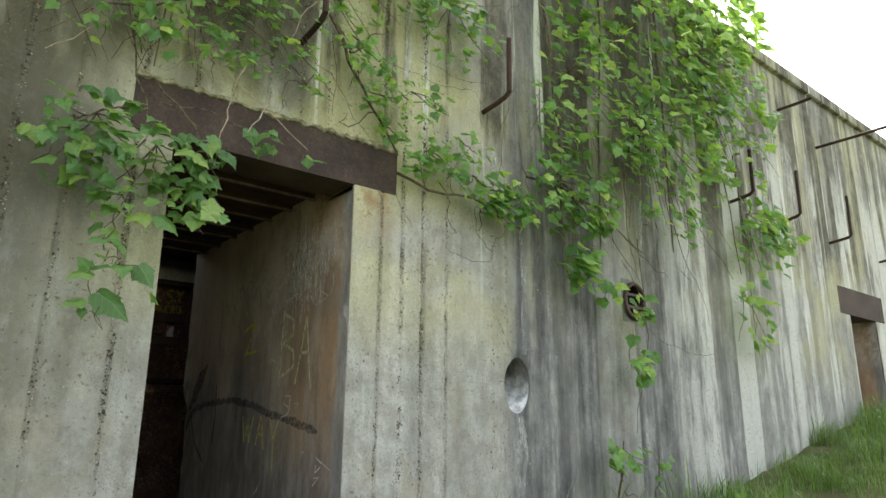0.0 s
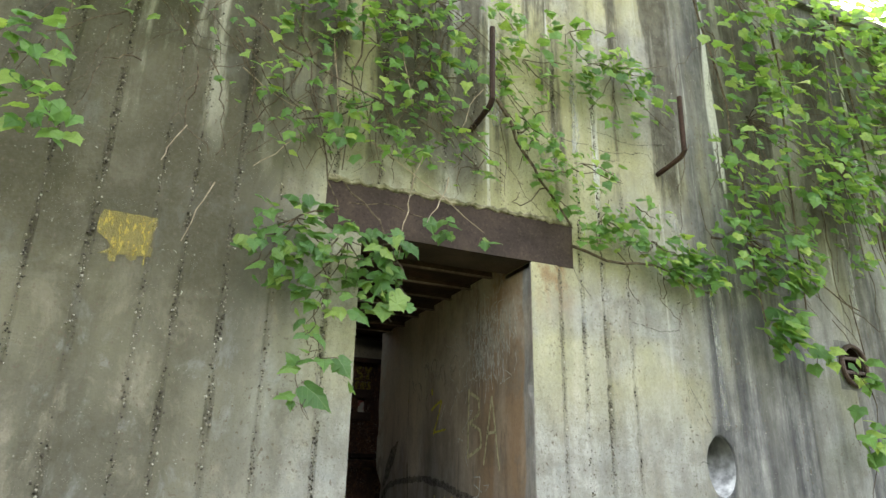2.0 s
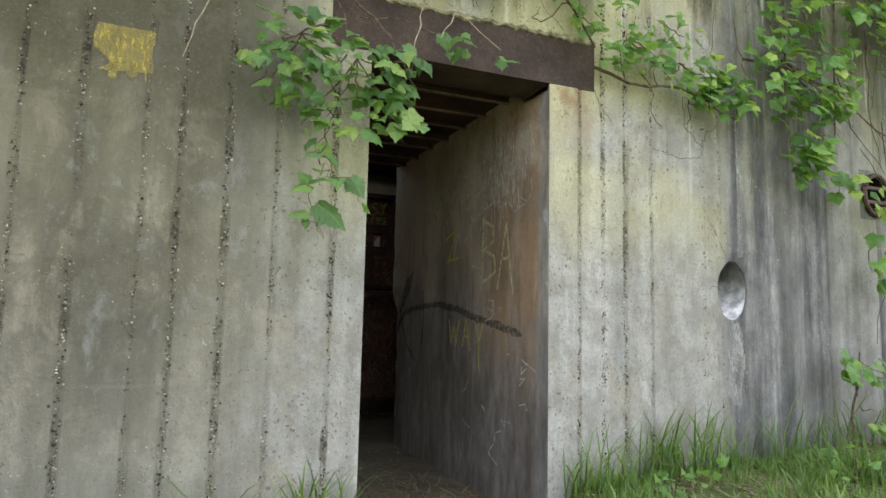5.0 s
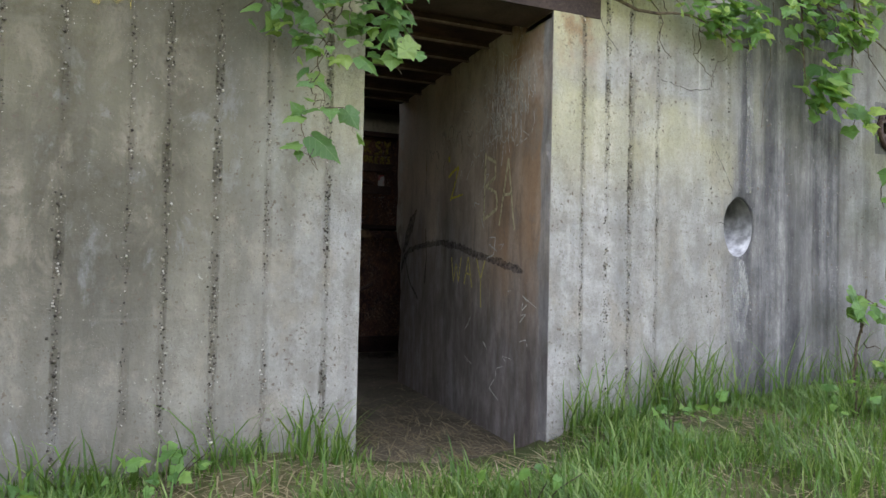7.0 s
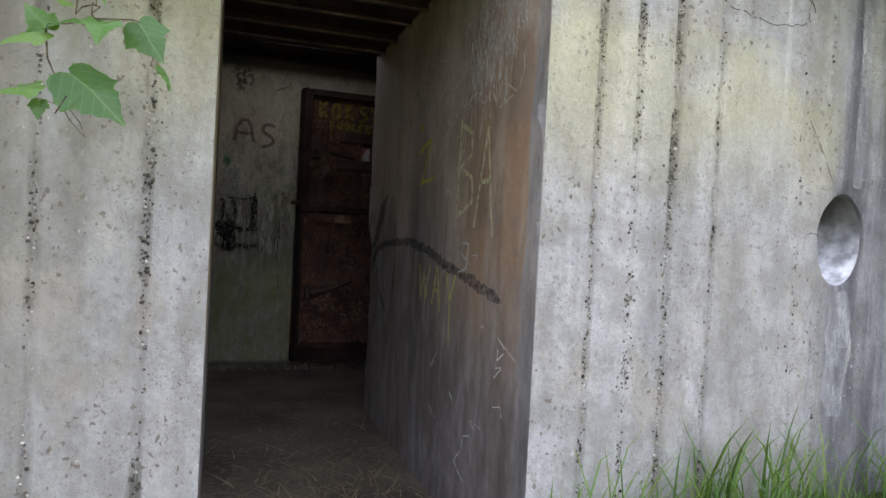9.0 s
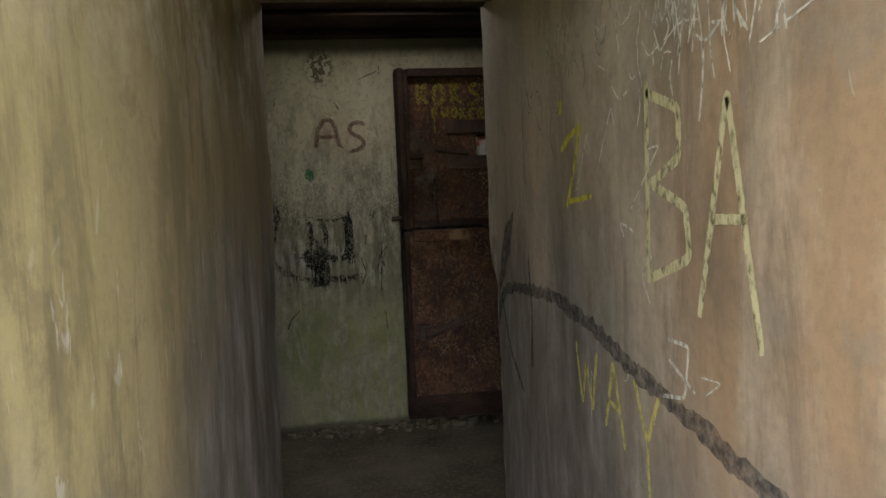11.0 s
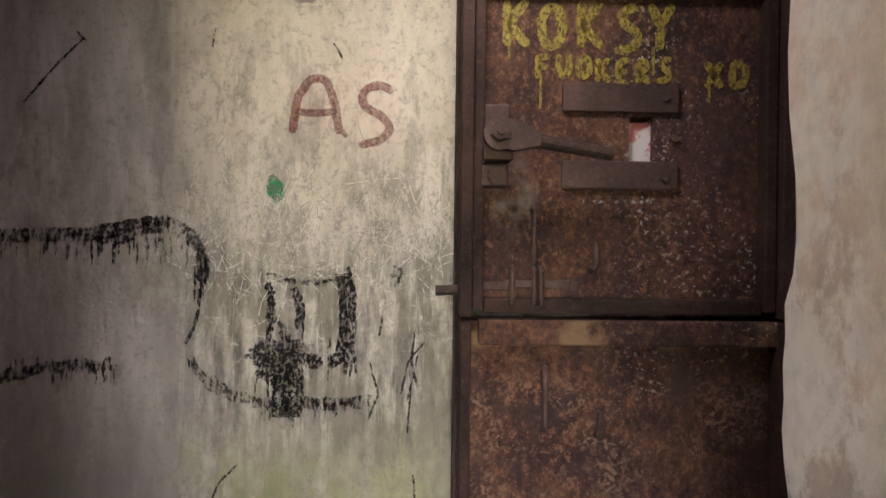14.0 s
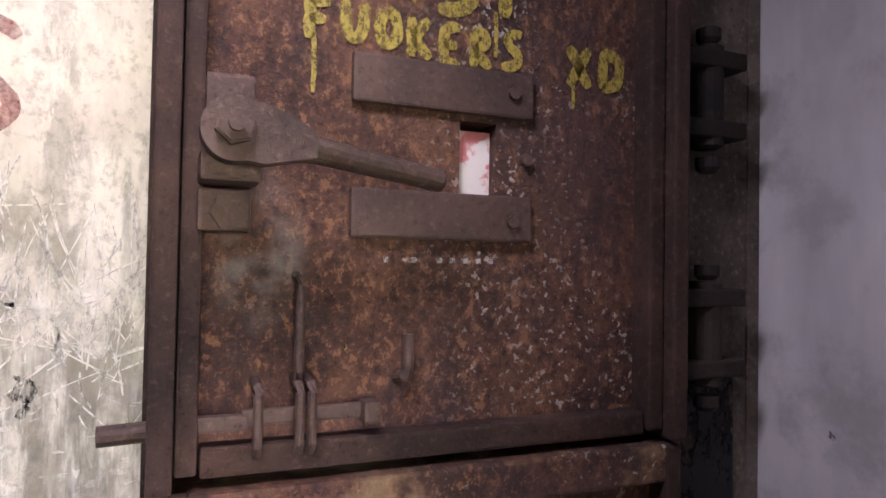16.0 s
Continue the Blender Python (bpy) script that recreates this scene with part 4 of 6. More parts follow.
    part("slide_bolt", bm, IRON, door, "flat slide bolt with a square knob")
    for x in (1.712, 1.772, 1.79):
        part("staple", tube(bmesh.new(), [(x, PANEL + 0.004, 1.405), (x, 3.502, 1.4), (x, 3.494, 1.39), (x, 3.494, 1.315), (x, 3.502, 1.303), (x, PANEL + 0.004, 1.3)], 0.0075, 8), IRON, door)
    part("latch_pin", tube(bmesh.new(), [(1.5, 3.56, 1.332), (1.568, 3.56, 1.335)], 0.015, 12), IRON, door)
    for x, z in ((2.172, 1.772), (2.14, 1.66), (2.14, 1.885)):
        part("rivet", prism(bmesh.new(), arc(x, z, 0.011, 0, math.tau * 9 / 10, 9), PANEL - (0.014 if z == 1.772 else 0.024), PANEL, 0.003), IRON, door)
    # lower lever, thick with rust
    bm = boxed(1.63, 1.705, 3.47, PANEL, 0.575, 0.68, 0.01)
    tube(bm, [(1.66, 3.45, 0.63), (1.74, 3.45, 0.645), (1.82, 3.45, 0.668), (1.93, 3.45, 0.71), (1.99, 3.45, 0.738)], [0.036, 0.033, 0.02, 0.019, 0.016], 12)
    part("lower_lever", bm, IRON, door, "rust-crusted lower lever")
    # hinges
    for z in (1.93, 1.455, 0.6):
        bm = tube(bmesh.new(), [(2.585, 3.535, z - 0.105), (2.585, 3.535, z - 0.1), (2.585, 3.535, z + 0.1), (2.585, 3.535, z + 0.105)], [0.024, 0.034, 0.034, 0.024], 14)
        hinge = part("hinge", bm, SOOTY, door, "sooty black hinge barrel")
        for dz in (-0.085, 0.055):
            part("hinge_leaf", boxed(x1 + 0.002, 2.66, 3.5, 3.574, z + dz, z + dz + 0.035, 0.005), SOOTY, hinge)
    part("hinge_board", boxed(2.5, 2.772, 3.575, FAR - 0.003, 0.05, 2.26, 0.006), JAMB, door, "dark stained jamb behind the hinges")
    part("jamb_edge", boxed(2.74, 2.7735, 3.5715, 3.5745, 0.06, 2.25, 0.001), JAMB, door, "scuffed pale jamb edge")
    for z in (1.93, 1.455, 0.6):
        for dz in (-0.135, 0.125):
            part("hinge_pin", tube(bmesh.new(), [(2.585, 3.53, z + dz - 0.018), (2.585, 3.53, z + dz - 0.008), (2.585, 3.53, z + dz + 0.012)], [0.016, 0.025, 0.025], 12), SOOTY, door)
    part("jamb_angle", boxed(2.502, 2.522, 3.53, 3.574, 0.06, 2.25, 0.004), IRON, door)
    return door


paper = Mat("printed_paper", 0.7)
pn = paper.noise(24, 4, off=(2, 0, 6), dist=0.4)
paper.color(paper.mix(paper.step(pn, 0.5, 0.6, 0.0, 0.85), (0.62, 0.59, 0.59), (0.5, 0.1, 0.11)))
PAPER = paper.m
jam = rusty_steel("stained_jamb", (0.045, 0.037, 0.03), (0.11, 0.09, 0.073), (0.27, 0.235, 0.2), 0.9)
JAMB = jam.m
DOOR = build_door()
part("tar_smear", boxed(2.54, 2.7, 3.57, 3.5735, 1.1, 1.36), TAR, DOOR, "black tar smear")


# ---- graffiti ----
def far_wall(u, v):
    return Vector((u, FAR - 0.003, v))


def leaf_face(u, v):
    return Vector((u, PANEL - 0.003, v))


def east_cheek(u, v):
    return Vector((W - 0.003, u, v))


def west_cheek(u, v):
    return Vector((L + 0.003, u, v))


def front_face(u, v):
    return Vector((u, -0.009, v))


def stroke(bm, face, pts, width, ragged=0.18, taper=0.6):
    """A brushed line through (u, v) points, uneven at its edges."""
    fine = []
    for (a, b), (c, d) in zip(pts, pts[1:]):
        n = max(3, int(math.hypot(c - a, d - b) / max(0.005, width * 0.3)))
        fine += [(a + (c - a) * k / n, b + (d - b) * k / n) for k in range(n)]
    fine.append(pts[-1])
    for _ in range(6):
        fine = [fine[0]] + [tuple((p[i] + 2 * q[i] + r[i]) / 4 for i in (0, 1)) for p, q, r in zip(fine, fine[1:], fine[2:])] + [fine[-1]]
    def swell(side, k):
        return 1 + ragged * 0.9 * noise.noise((seed + side * 7, k * 0.35, 0)) + ragged * 0.6 * noise.noise((seed - side * 5, k * 1.3, 3))

    rows = []
    seed = rnd.uniform(0, 50)
    for k, (u, v) in enumerate(fine):
        p, q = fine[max(k - 1, 0)], fine[min(k + 1, len(fine) - 1)]
        du, dv = q[0] - p[0], q[1] - p[1]
        s = math.hypot(du, dv) or 1
        w = width / 2 * min(1.0, taper + 0.25 * min(k, len(fine) - 1 - k))
        rows.append([bm.verts.new(face(u - side * dv / s * w * swell(side, k), v + side * du / s * w * swell(side, k))) for side in (1, 0.33, -0.33, -1)])
    for a, b in zip(rows, rows[1:]):
        for k in range(3):
            bm.faces.new((a[k], a[k + 1], b[k + 1], b[k]))


GLYPH = {
    "A": [[(0, 0), (0.08, 0.75), (0.4, 1), (0.72, 0.85), (0.8, 0)], [(0.02, 0.42), (0.8, 0.4)]],
    "V": [[(0, 0), (0.42, 1), (0.9, 0)], [(0.2, 0.42), (0.7, 0.42)]],
    "S": [[(0.85, 0.95), (0.5, 1), (0.15, 0.8), (0.3, 0.58), (0.75, 0.45), (0.8, 0.2), (0.45, 0.02), (0, 0.03)]],
    "K": [[(0.05, 1), (0.05, 0)], [(0.7, 1), (0.1, 0.48), (0.75, 0)]],
    "O": [[(0.4, 1), (0.05, 0.7), (0.1, 0.2), (0.42, 0), (0.78, 0.3), (0.72, 0.8), (0.4, 1)]],
    "Y": [[(0, 1), (0.35, 0.5), (0.75, 1)], [(0.35, 0.5), (0.33, 0)]],
    "F": [[(0.08, 1), (0.05, 0)], [(0.05, 0.97), (0.75, 0.92)], [(0.05, 0.52), (0.6, 0.5)]],
    "U": [[(0.05, 1), (0.08, 0.2), (0.4, 0), (0.72, 0.25), (0.75, 1)]],
    "E": [[(0.7, 1), (0.08, 0.96), (0.05, 0.04), (0.72, 0)], [(0.06, 0.5), (0.6, 0.52)]],
    "R": [[(0.05, 0), (0.08, 1), (0.6, 0.9), (0.62, 0.6), (0.1, 0.5), (0.72, 0)]],
    "X": [[(0, 1), (0.75, 0)], [(0.75, 1), (0, 0)]],
    "D": [[(0.05, 0), (0.08, 1), (0.65, 0.85), (0.78, 0.4), (0.5, 0.05), (0.05, 0)]],
    "B": [[(0.05, 0), (0.08, 1), (0.6, 0.85), (0.15, 0.55), (0.72, 0.35), (0.55, 0.02), (0.05, 0)]],
    "W": [[(0, 1), (0.2, 0), (0.42, 0.7), (0.65, 0), (0.9, 1)]],
}


def graffiti(name, bm, material, label):
    ob = part(name, bm, material, None)
    return tagged(ob, label, "graffiti")


def drips(bm, face, u0, u1, v, count, long, width=0.006):
    for _ in range(count):
        u = rnd.uniform(u0, u1)
        d = rnd.uniform(0.25, 1) * long
        top = v + rnd.uniform(-0.3, 0.3) * long
        stroke(bm, face, [(u, top + 0.01), (u + 0.002, top - d * 0.5), (u, top - d)], width * rnd.uniform(0.6, 1.4), 0.3, 0.5)


RED = paint("red_spray_paint", (0.33, 0.055, 0.05), 0.74, 90, 0.6, 0.8, 0.6)
YELLOW = paint("yellow_brush_paint", (0.32, 0.25, 0.05), 0.86, 110, 0.6, 0.7, 0.35)
YELLOW_FAINT = paint("faint_yellow_chalk", (0.6, 0.52, 0.17), 0.82, 60, 0.7, 0.5, 0.2)
YELLOW_BRIGHT = paint("bright_yellow_chalk", (0.62, 0.54, 0.07), 0.85, 60, 0.7, 0.5, 0.2)
YELLOW_PALE = paint("pale_yellow_chalk", (0.58, 0.53, 0.33), 0.8, 60, 0.7, 0.5, 0.2)
BLACK = paint("black_brush_paint", (0.014, 0.014, 0.018), 0.57, 95, 0.6, 0.75, 0.14)
BLACK_DRY = paint("dry_black_brush_paint", (0.016, 0.016, 0.02), 0.4, 95, 0.6, 0.4, 0.14)
SMUDGE = paint("grey_black_smear", (0.075, 0.075, 0.088), 0.66, 42, 0.8, 0.9, 0.45)
CHALK = paint("white_scratches", (0.7, 0.67, 0.6), 0.7, 70, 0.7, 0.6, 0.2)
CHALK_WORN = paint("worn_chalk", (0.72, 0.69, 0.64), 0.84, 70, 0.8, 0.6, 0.3)
CHALK_FAINT = paint("faint_chalk", (0.68, 0.65, 0.59), 0.5, 60, 0.8, 0.7, 0.5)
GREEN = paint("green_spray_paint", (0.02, 0.36, 0.15), 0.72, 60, 0.6, 0.7, 0.4)
YELLOW_SPRAY = paint("yellow_spray_patch", (0.52, 0.41, 0.09), 0.56, 70, 0.7, 0.35, 0.5)

LETTERS = thing("letters_as", (1.2, FAR, 1.87), "red spray-painted letters A S on the limewashed wall", "graffiti")
bm = bmesh.new()
stroke(bm, far_wall, [(1.056, 1.8), (1.07, 1.91), (1.112, 1.972), (1.16, 1.968), (1.188, 1.885), (1.2, 1.8)], 0.026, 0.2)
stroke(bm, far_wall, [(1.065, 1.868), (1.12, 1.862), (1.195, 1.87)], 0.022, 0.2)
part("letter_a", bm, RED, LETTERS)
bm = bmesh.new()
stroke(bm, far_wall, [(1.21, 1.798), (1.222, 1.806)], 0.034)
part("full_stop", bm, RED, LETTERS)
bm = bmesh.new()
stroke(bm, far_wall, [(1.362, 1.93), (1.345, 1.952), (1.3, 1.952), (1.265, 1.925), (1.275, 1.885), (1.335, 1.855), (1.362, 1.82), (1.33, 1.782), (1.262, 1.766)], 0.026, 0.2)
part("letter_s", bm, RED, LETTERS)
bm = bmesh.new()
stroke(bm, far_wall, [(0.995, 1.672), (1.005, 1.645), (1.012, 1.615), (1.016, 1.59)], 0.05, 0.4, 0.3)
graffiti("paint_dab", bm, GREEN, "green spray dab on the limewashed wall")

FACE = thing("painted_face", (0.9, FAR, 1.2), "black brushed smiling face with drips on the wall", "graffiti")


def face_part(name, lines, runs=(), dry=False):
    bm = bmesh.new()
    for pts, width in lines:
        stroke(bm, far_wall, pts, width, 0.8 if width < 0.04 else 0.35, 0.85)
        for _ in range(3):      # stray bristles
            du, dv = rnd.uniform(-0.5, 0.5) * width, rnd.uniform(-0.35, 0.5) * width
            stroke(bm, far_wall, [(u + du, v + dv) for u, v in pts], width * rnd.uniform(0.1, 0.3), 0.8)
    for run in runs:
        drips(bm, far_wall, *run)
    part(name, bm, BLACK_DRY if dry else BLACK, FACE)


for stroke_points, stroke_width, stroke_runs, is_dry in (
        ([(0.46, 1.475), (0.53, 1.485), (0.58, 1.5)], 0.06, [(0.45, 0.6, 1.46, 14, 0.07)], False),
        ([(0.6, 1.51), (0.66, 1.515)], 0.055, (), False),
        ([(0.775, 1.46), (0.79, 1.4), (0.785, 1.34)], 0.032, [(0.76, 0.8, 1.36, 6, 0.12)], False),
        ([(0.785, 1.36), (0.775, 1.26), (0.765, 1.2), (0.735, 1.15)], 0.01, (), False),
        ([(0.05, 1.47), (0.2, 1.475), (0.34, 1.48), (0.46, 1.48)], 0.04, [(0.06, 0.45, 1.47, 44, 0.07, 0.005)], True),
        ([(0.58, 1.5), (0.67, 1.52), (0.74, 1.49), (0.785, 1.44)], 0.05, [(0.6, 0.78, 1.47, 22, 0.09)], True)):
    face_part("outline", [(stroke_points, stroke_width)], stroke_runs, is_dry)
face_part("smile", [([(0.745, 1.12), (0.765, 1.07), (0.8, 1.035)], 0.022), ([(0.8, 1.035), (0.87, 0.995), (0.96, 0.97), (1.04, 0.965)], 0.036), ([(1.04, 0.965), (1.12, 0.97), (1.2, 0.965), (1.32, 0.98)], 0.04)], [(0.95, 1.3, 0.97, 26, 0.06)], True)
face_part("eye", [([(0.99, 1.34), (0.998, 1.27), (1.0, 1.19)], 0.026)], [(0.98, 1.01, 1.2, 4, 0.06)])
face_part("eye", [([(1.065, 1.325), (1.09, 1.27), (1.085, 1.2)], 0.028)], [(1.07, 1.1, 1.22, 4, 0.05)])
face_part("cheek", [([(1.22, 1.37), (1.235, 1.3), (1.235, 1.2), (1.225, 1.12)], 0.052), ([(1.22, 1.12), (1.18, 1.09)], 0.04)], [(1.17, 1.26, 1.12, 14, 0.07)])
face_part("brow", [([(0.98, 1.365), (1.05, 1.345), (1.14, 1.34), (1.22, 1.35)], 0.016), ([(1.02, 1.22), (1.05, 1.16), (1.12, 1.14)], 0.03)], [(1.0, 1.2, 1.16, 10, 0.04)], True)
face_part("nose", [([(0.945, 1.125), (1.02, 1.12), (1.09, 1.13)], 0.075), ([(0.97, 1.07), (1.03, 1.06), (1.085, 1.075)], 0.075), ([(1.035, 1.08), (1.05, 1.0), (1.05, 0.925)], 0.09), ([(1.1, 1.105), (1.15, 1.095)], 0.045)], [(0.95, 1.1, 1.06, 22, 0.12), (1.0, 1.09, 0.96, 9, 0.06)])
face_part("dab", [([(1.37, 1.38), (1.4, 1.365)], 0.035), ([(1.39, 1.35), (1.38, 1.33)], 0.02)], (), True)
face_part("lower_line", [([(0.0, 1.0), (0.15, 1.03), (0.3, 1.075), (0.42, 1.085), (0.52, 1.08)], 0.035)], [(0.0, 0.52, 1.08, 50, 0.07)], True)
face_part("drip", [([(1.44, 1.2), (1.43, 1.1), (1.45, 1.02)], 0.007), ([(1.47, 1.16), (1.42, 1.1), (1.4, 1.0)], 0.006), ([(1.43, 1.02), (1.42, 0.88)], 0.006), ([(1.34, 1.24), (1.33, 1.18)], 0.007)])
bm = bmesh.new()
for pts in ([(0.24, 1.88), (0.34, 2.0), (0.42, 2.08)], [(0.4, 2.1), (0.43, 2.07)], [(1.34, 2.22), (1.46, 2.27)], [(1.3, 1.1), (1.33, 1.0), (1.3, 0.92)], [(1.45, 1.12), (1.42, 0.98)], [(0.9, 0.78), (0.84, 0.72), (0.82, 0.66)], [(1.44, 0.75), (1.45, 0.62)], [(1.18, 2.08), (1.21, 2.03)], [(0.82, 2.12), (0.81, 2.06)], [(1.47, 2.3), (1.47, 2.24)]):
    stroke(bm, far_wall, pts, 0.007, 0.5)
tagged(graffiti("wall_scrawl", bm, BLACK, "thin black scratches on the limewashed wall"), kind="stuff")

bm = bmesh.new()
for _ in range(520):
    u, v, a = rnd.uniform(0.72, 1.55), 1.47 + rnd.gauss(0, 0.09), rnd.choice((rnd.gauss(1.57, 0.35), rnd.uniform(0, 3.14)))
    d = rnd.uniform(0.03, 0.14)
    stroke(bm, far_wall, [(u, v), (u + d * 0.5 * math.cos(a) + rnd.uniform(-0.01, 0.01), v + d * 0.5 * math.sin(a)), (u + d * math.cos(a), v + d * math.sin(a))], rnd.uniform(0.0012, 0.0036), 0.4)
tagged(graffiti("wall_scratches", bm, CHALK, "white scratches crisscrossing the limewash"), kind="stuff")
WORDS = thing("words_on_door", (2.0, PANEL, 2.0), "yellow brushed words KOKSY FUOKERS XD on the door", "graffiti")


def door_letter(ch, u, v, wide, tall, width, run=0.0):
    bm = bmesh.new()
    for line in GLYPH[ch]:
        stroke(bm, leaf_face, [(u + a * wide, v + tall * b + 0.006 * math.sin(u * 90)) for a, b in line], width, 0.25)
    if run:
        stroke(bm, leaf_face, [(u + 0.01, v + 0.01), (u + 0.011, v - run * 0.6), (u + 0.01, v - run)], 0.008, 0.3)
    part("letter", bm, YELLOW, WORDS)


for ch, u, run in (("K", 1.69, 0.03), ("O", 1.785, 0), ("K", 1.9, 0), ("S", 2.0, 0), ("Y", 2.1, 0.07)):
    door_letter(ch, u, 2.02, 0.085, 0.13, 0.027, run)
for k, ch in enumerate("FUOKERS"):
    door_letter(ch, 1.78 + k * 0.057, 1.935 - k * 0.001, 0.047, 0.066, 0.0195, 0.085 if k == 0 else 0)
for k, ch in enumerate("XD"):
    door_letter(ch, 2.262 + k * 0.072, 1.915 + k * 0.003, 0.059, 0.072, 0.0225, 0.04 if k == 0 else 0)
bm = bmesh.new()
stroke(bm, leaf_face, [(1.85, 1.455), (1.853, 1.44)], 0.006)
part("speck", bm, YELLOW, WORDS)
bm = bmesh.new()
for k in range(9):
    if k not in (1, 3):
        u = 1.91 + k * 0.024
        block(bm, u, u + 0.009, PANEL - 0.0035, PANEL - 0.001, 1.586, 1.595)
block(bm, 1.945, 1.97, PANEL - 0.0035, PANEL - 0.001, 1.589, 1.593)
tagged(graffiti("stencilled_number", bm, CHALK_FAINT, "worn pale stencilled number under the window"), kind="stuff")

bm = bmesh.new()
stroke(bm, east_cheek, [(0.54, 1.16), (0.49, 1.34), (0.44, 1.53), (0.4, 1.33), (0.36, 1.13)], 0.017)
stroke(bm, east_cheek, [(0.5, 1.33), (0.39, 1.33)], 0.017)
graffiti("letter_a", bm, YELLOW_PALE, "pale yellow letter A chalked on the passage wall")
bm = bmesh.new()
stroke(bm, east_cheek, [(0.73, 1.6), (0.735, 1.4), (0.74, 1.2)], 0.02)
stroke(bm, east_cheek, [(0.735, 1.58), (0.6, 1.53), (0.6, 1.44), (0.72, 1.4), (0.58, 1.35), (0.57, 1.26), (0.73, 1.21)], 0.02)
graffiti("letter_b", bm, YELLOW_PALE, "faint yellow letter B chalked on the passage wall")
bm = bmesh.new()
stroke(bm, east_cheek, [(1.725, 1.78), (1.73, 1.6), (1.722, 1.45)], 0.011, 0.4)
graffiti("paint_run", bm, YELLOW_SPRAY, "bright yellow run of paint on the passage wall")
bm = bmesh.new()
stroke(bm, east_cheek, [(1.22, 0.99), (1.18, 0.83), (1.14, 0.95), (1.1, 0.83), (1.06, 0.99)], 0.015, 0.4)
stroke(bm, east_cheek, [(1.01, 0.82), (0.95, 0.99), (0.89, 0.8)], 0.015, 0.4)
stroke(bm, east_cheek, [(0.99, 0.89), (0.91, 0.88)], 0.012, 0.4)
stroke(bm, east_cheek, [(0.83, 0.98), (0.77, 0.86), (0.71, 0.97)], 0.015, 0.4)
stroke(bm, east_cheek, [(0.77, 0.87), (0.765, 0.78), (0.76, 0.69)], 0.013, 0.4)
graffiti("letters_way", bm, YELLOW_FAINT, "faint yellow letters W A Y on the passage wall")
bm = bmesh.new()
stroke(bm, east_cheek, [(1.3, 1.52), (1.22, 1.55), (1.13, 1.57), (1.19, 1.46), (1.26, 1.36)], 0.018, 0.4)
stroke(bm, east_cheek, [(1.24, 1.375), (1.06, 1.385)], 0.014, 0.4)
stroke(bm, east_cheek, [(1.3, 1.66), (1.29, 1.62)], 0.035, 0.4)
graffiti("yellow_scrawl", bm, YELLOW_BRIGHT, "faint yellow scrawled letters on the passage wall")
SWEEP = thing("black_arc", (W, 1.2, 1.0), "grey-black brushed arc on the passage wall", "graffiti")
for name, pts, width, taper in (("arc", [(2.27, 0.86), (2.21, 0.97), (2.1, 1.04), (1.87, 1.07), (1.43, 1.09), (1.1, 1.055), (0.84, 1.0), (0.5, 0.955), (0.25, 0.91)], 0.042, 0.15), ("slash", [(1.92, 1.35), (2.0, 1.28), (2.1, 1.18), (2.22, 1.02)], 0.1, 0.15), ("stroke", [(1.72, 1.2), (1.69, 1.0), (1.72, 0.8)], 0.022, 0.3), ("stroke", [(2.18, 1.0), (2.05, 0.8), (1.85, 0.68)], 0.022, 0.3)):
    bm = bmesh.new()
    stroke(bm, east_cheek, pts, width, 0.6, taper)
    part(name, bm, SMUDGE, SWEEP)
bm = bmesh.new()
for _ in range(260):
    u, v = rnd.gauss(0.5, 0.14), rnd.gauss(1.88, 0.12)
    d = rnd.uniform(0.03, 0.13)
    stroke(bm, east_cheek, [(u, v), (u + rnd.uniform(-0.015, 0.015), v - d * 0.5), (u + rnd.uniform(-0.025, 0.025), v - d)], rnd.uniform(0.003, 0.007), 0.5)
for _ in range(40):
    u, v = rnd.uniform(0.25, 1.0), rnd.uniform(1.6, 2.1)
    d = rnd.uniform(0.03, 0.1)
    stroke(bm, east_cheek, [(u, v), (u + d * 0.6, v + rnd.uniform(-0.03, 0.03)), (u + d, v + rnd.uniform(-0.05, 0.05))], rnd.uniform(0.003, 0.006), 0.5)
for _ in range(22):
    u, v = rnd.uniform(0.2, 1.1), rnd.uniform(0.3, 1.9)
    stroke(bm, east_cheek, [(u, v), (u + rnd.uniform(-0.08, 0.08), v + rnd.uniform(-0.06, 0.06)), (u + rnd.uniform(-0.1, 0.1), v + rnd.uniform(-0.12, 0.05))], rnd.uniform(0.003, 0.007), 0.5)
stroke(bm, east_cheek, [(0.66, 1.1), (0.58, 1.1), (0.6, 1.0), (0.7, 0.98)], 0.008)
stroke(bm, east_cheek, [(0.66, 1.06), (0.56, 1.02)], 0.008)
tagged(graffiti("scratched_marks", bm, CHALK_WORN, "white scratches on the passage wall"), kind="stuff")
bm = bmesh.new()
for cu, cv in ((1.35, 1.62), (1.5, 1.7), (1.15, 1.72), (0.95, 1.75), (1.25, 1.8), (1.42, 1.78), (1.62, 1.76), (1.3, 1.7)):
    for _ in range(4):
        r0, a0, span = rnd.uniform(0.02, 0.05), rnd.uniform(0, 6.3), rnd.uniform(1.2, 3.2)
        du, dv = rnd.uniform(-0.03, 0.03), rnd.uniform(-0.05, 0.05)
        stroke(bm, east_cheek, [(cu + du + r0 * math.cos(a0 + span * k / 5), cv + dv + r0 * 1.5 * math.sin(a0 + span * k / 5)) for k in range(6)], rnd.uniform(0.004, 0.011), 0.7)
tagged(graffiti("chalk_marks", bm, CHALK_FAINT, "faint rubbed chalk rings on the passage wall"), kind="stuff")
bm = bmesh.new()
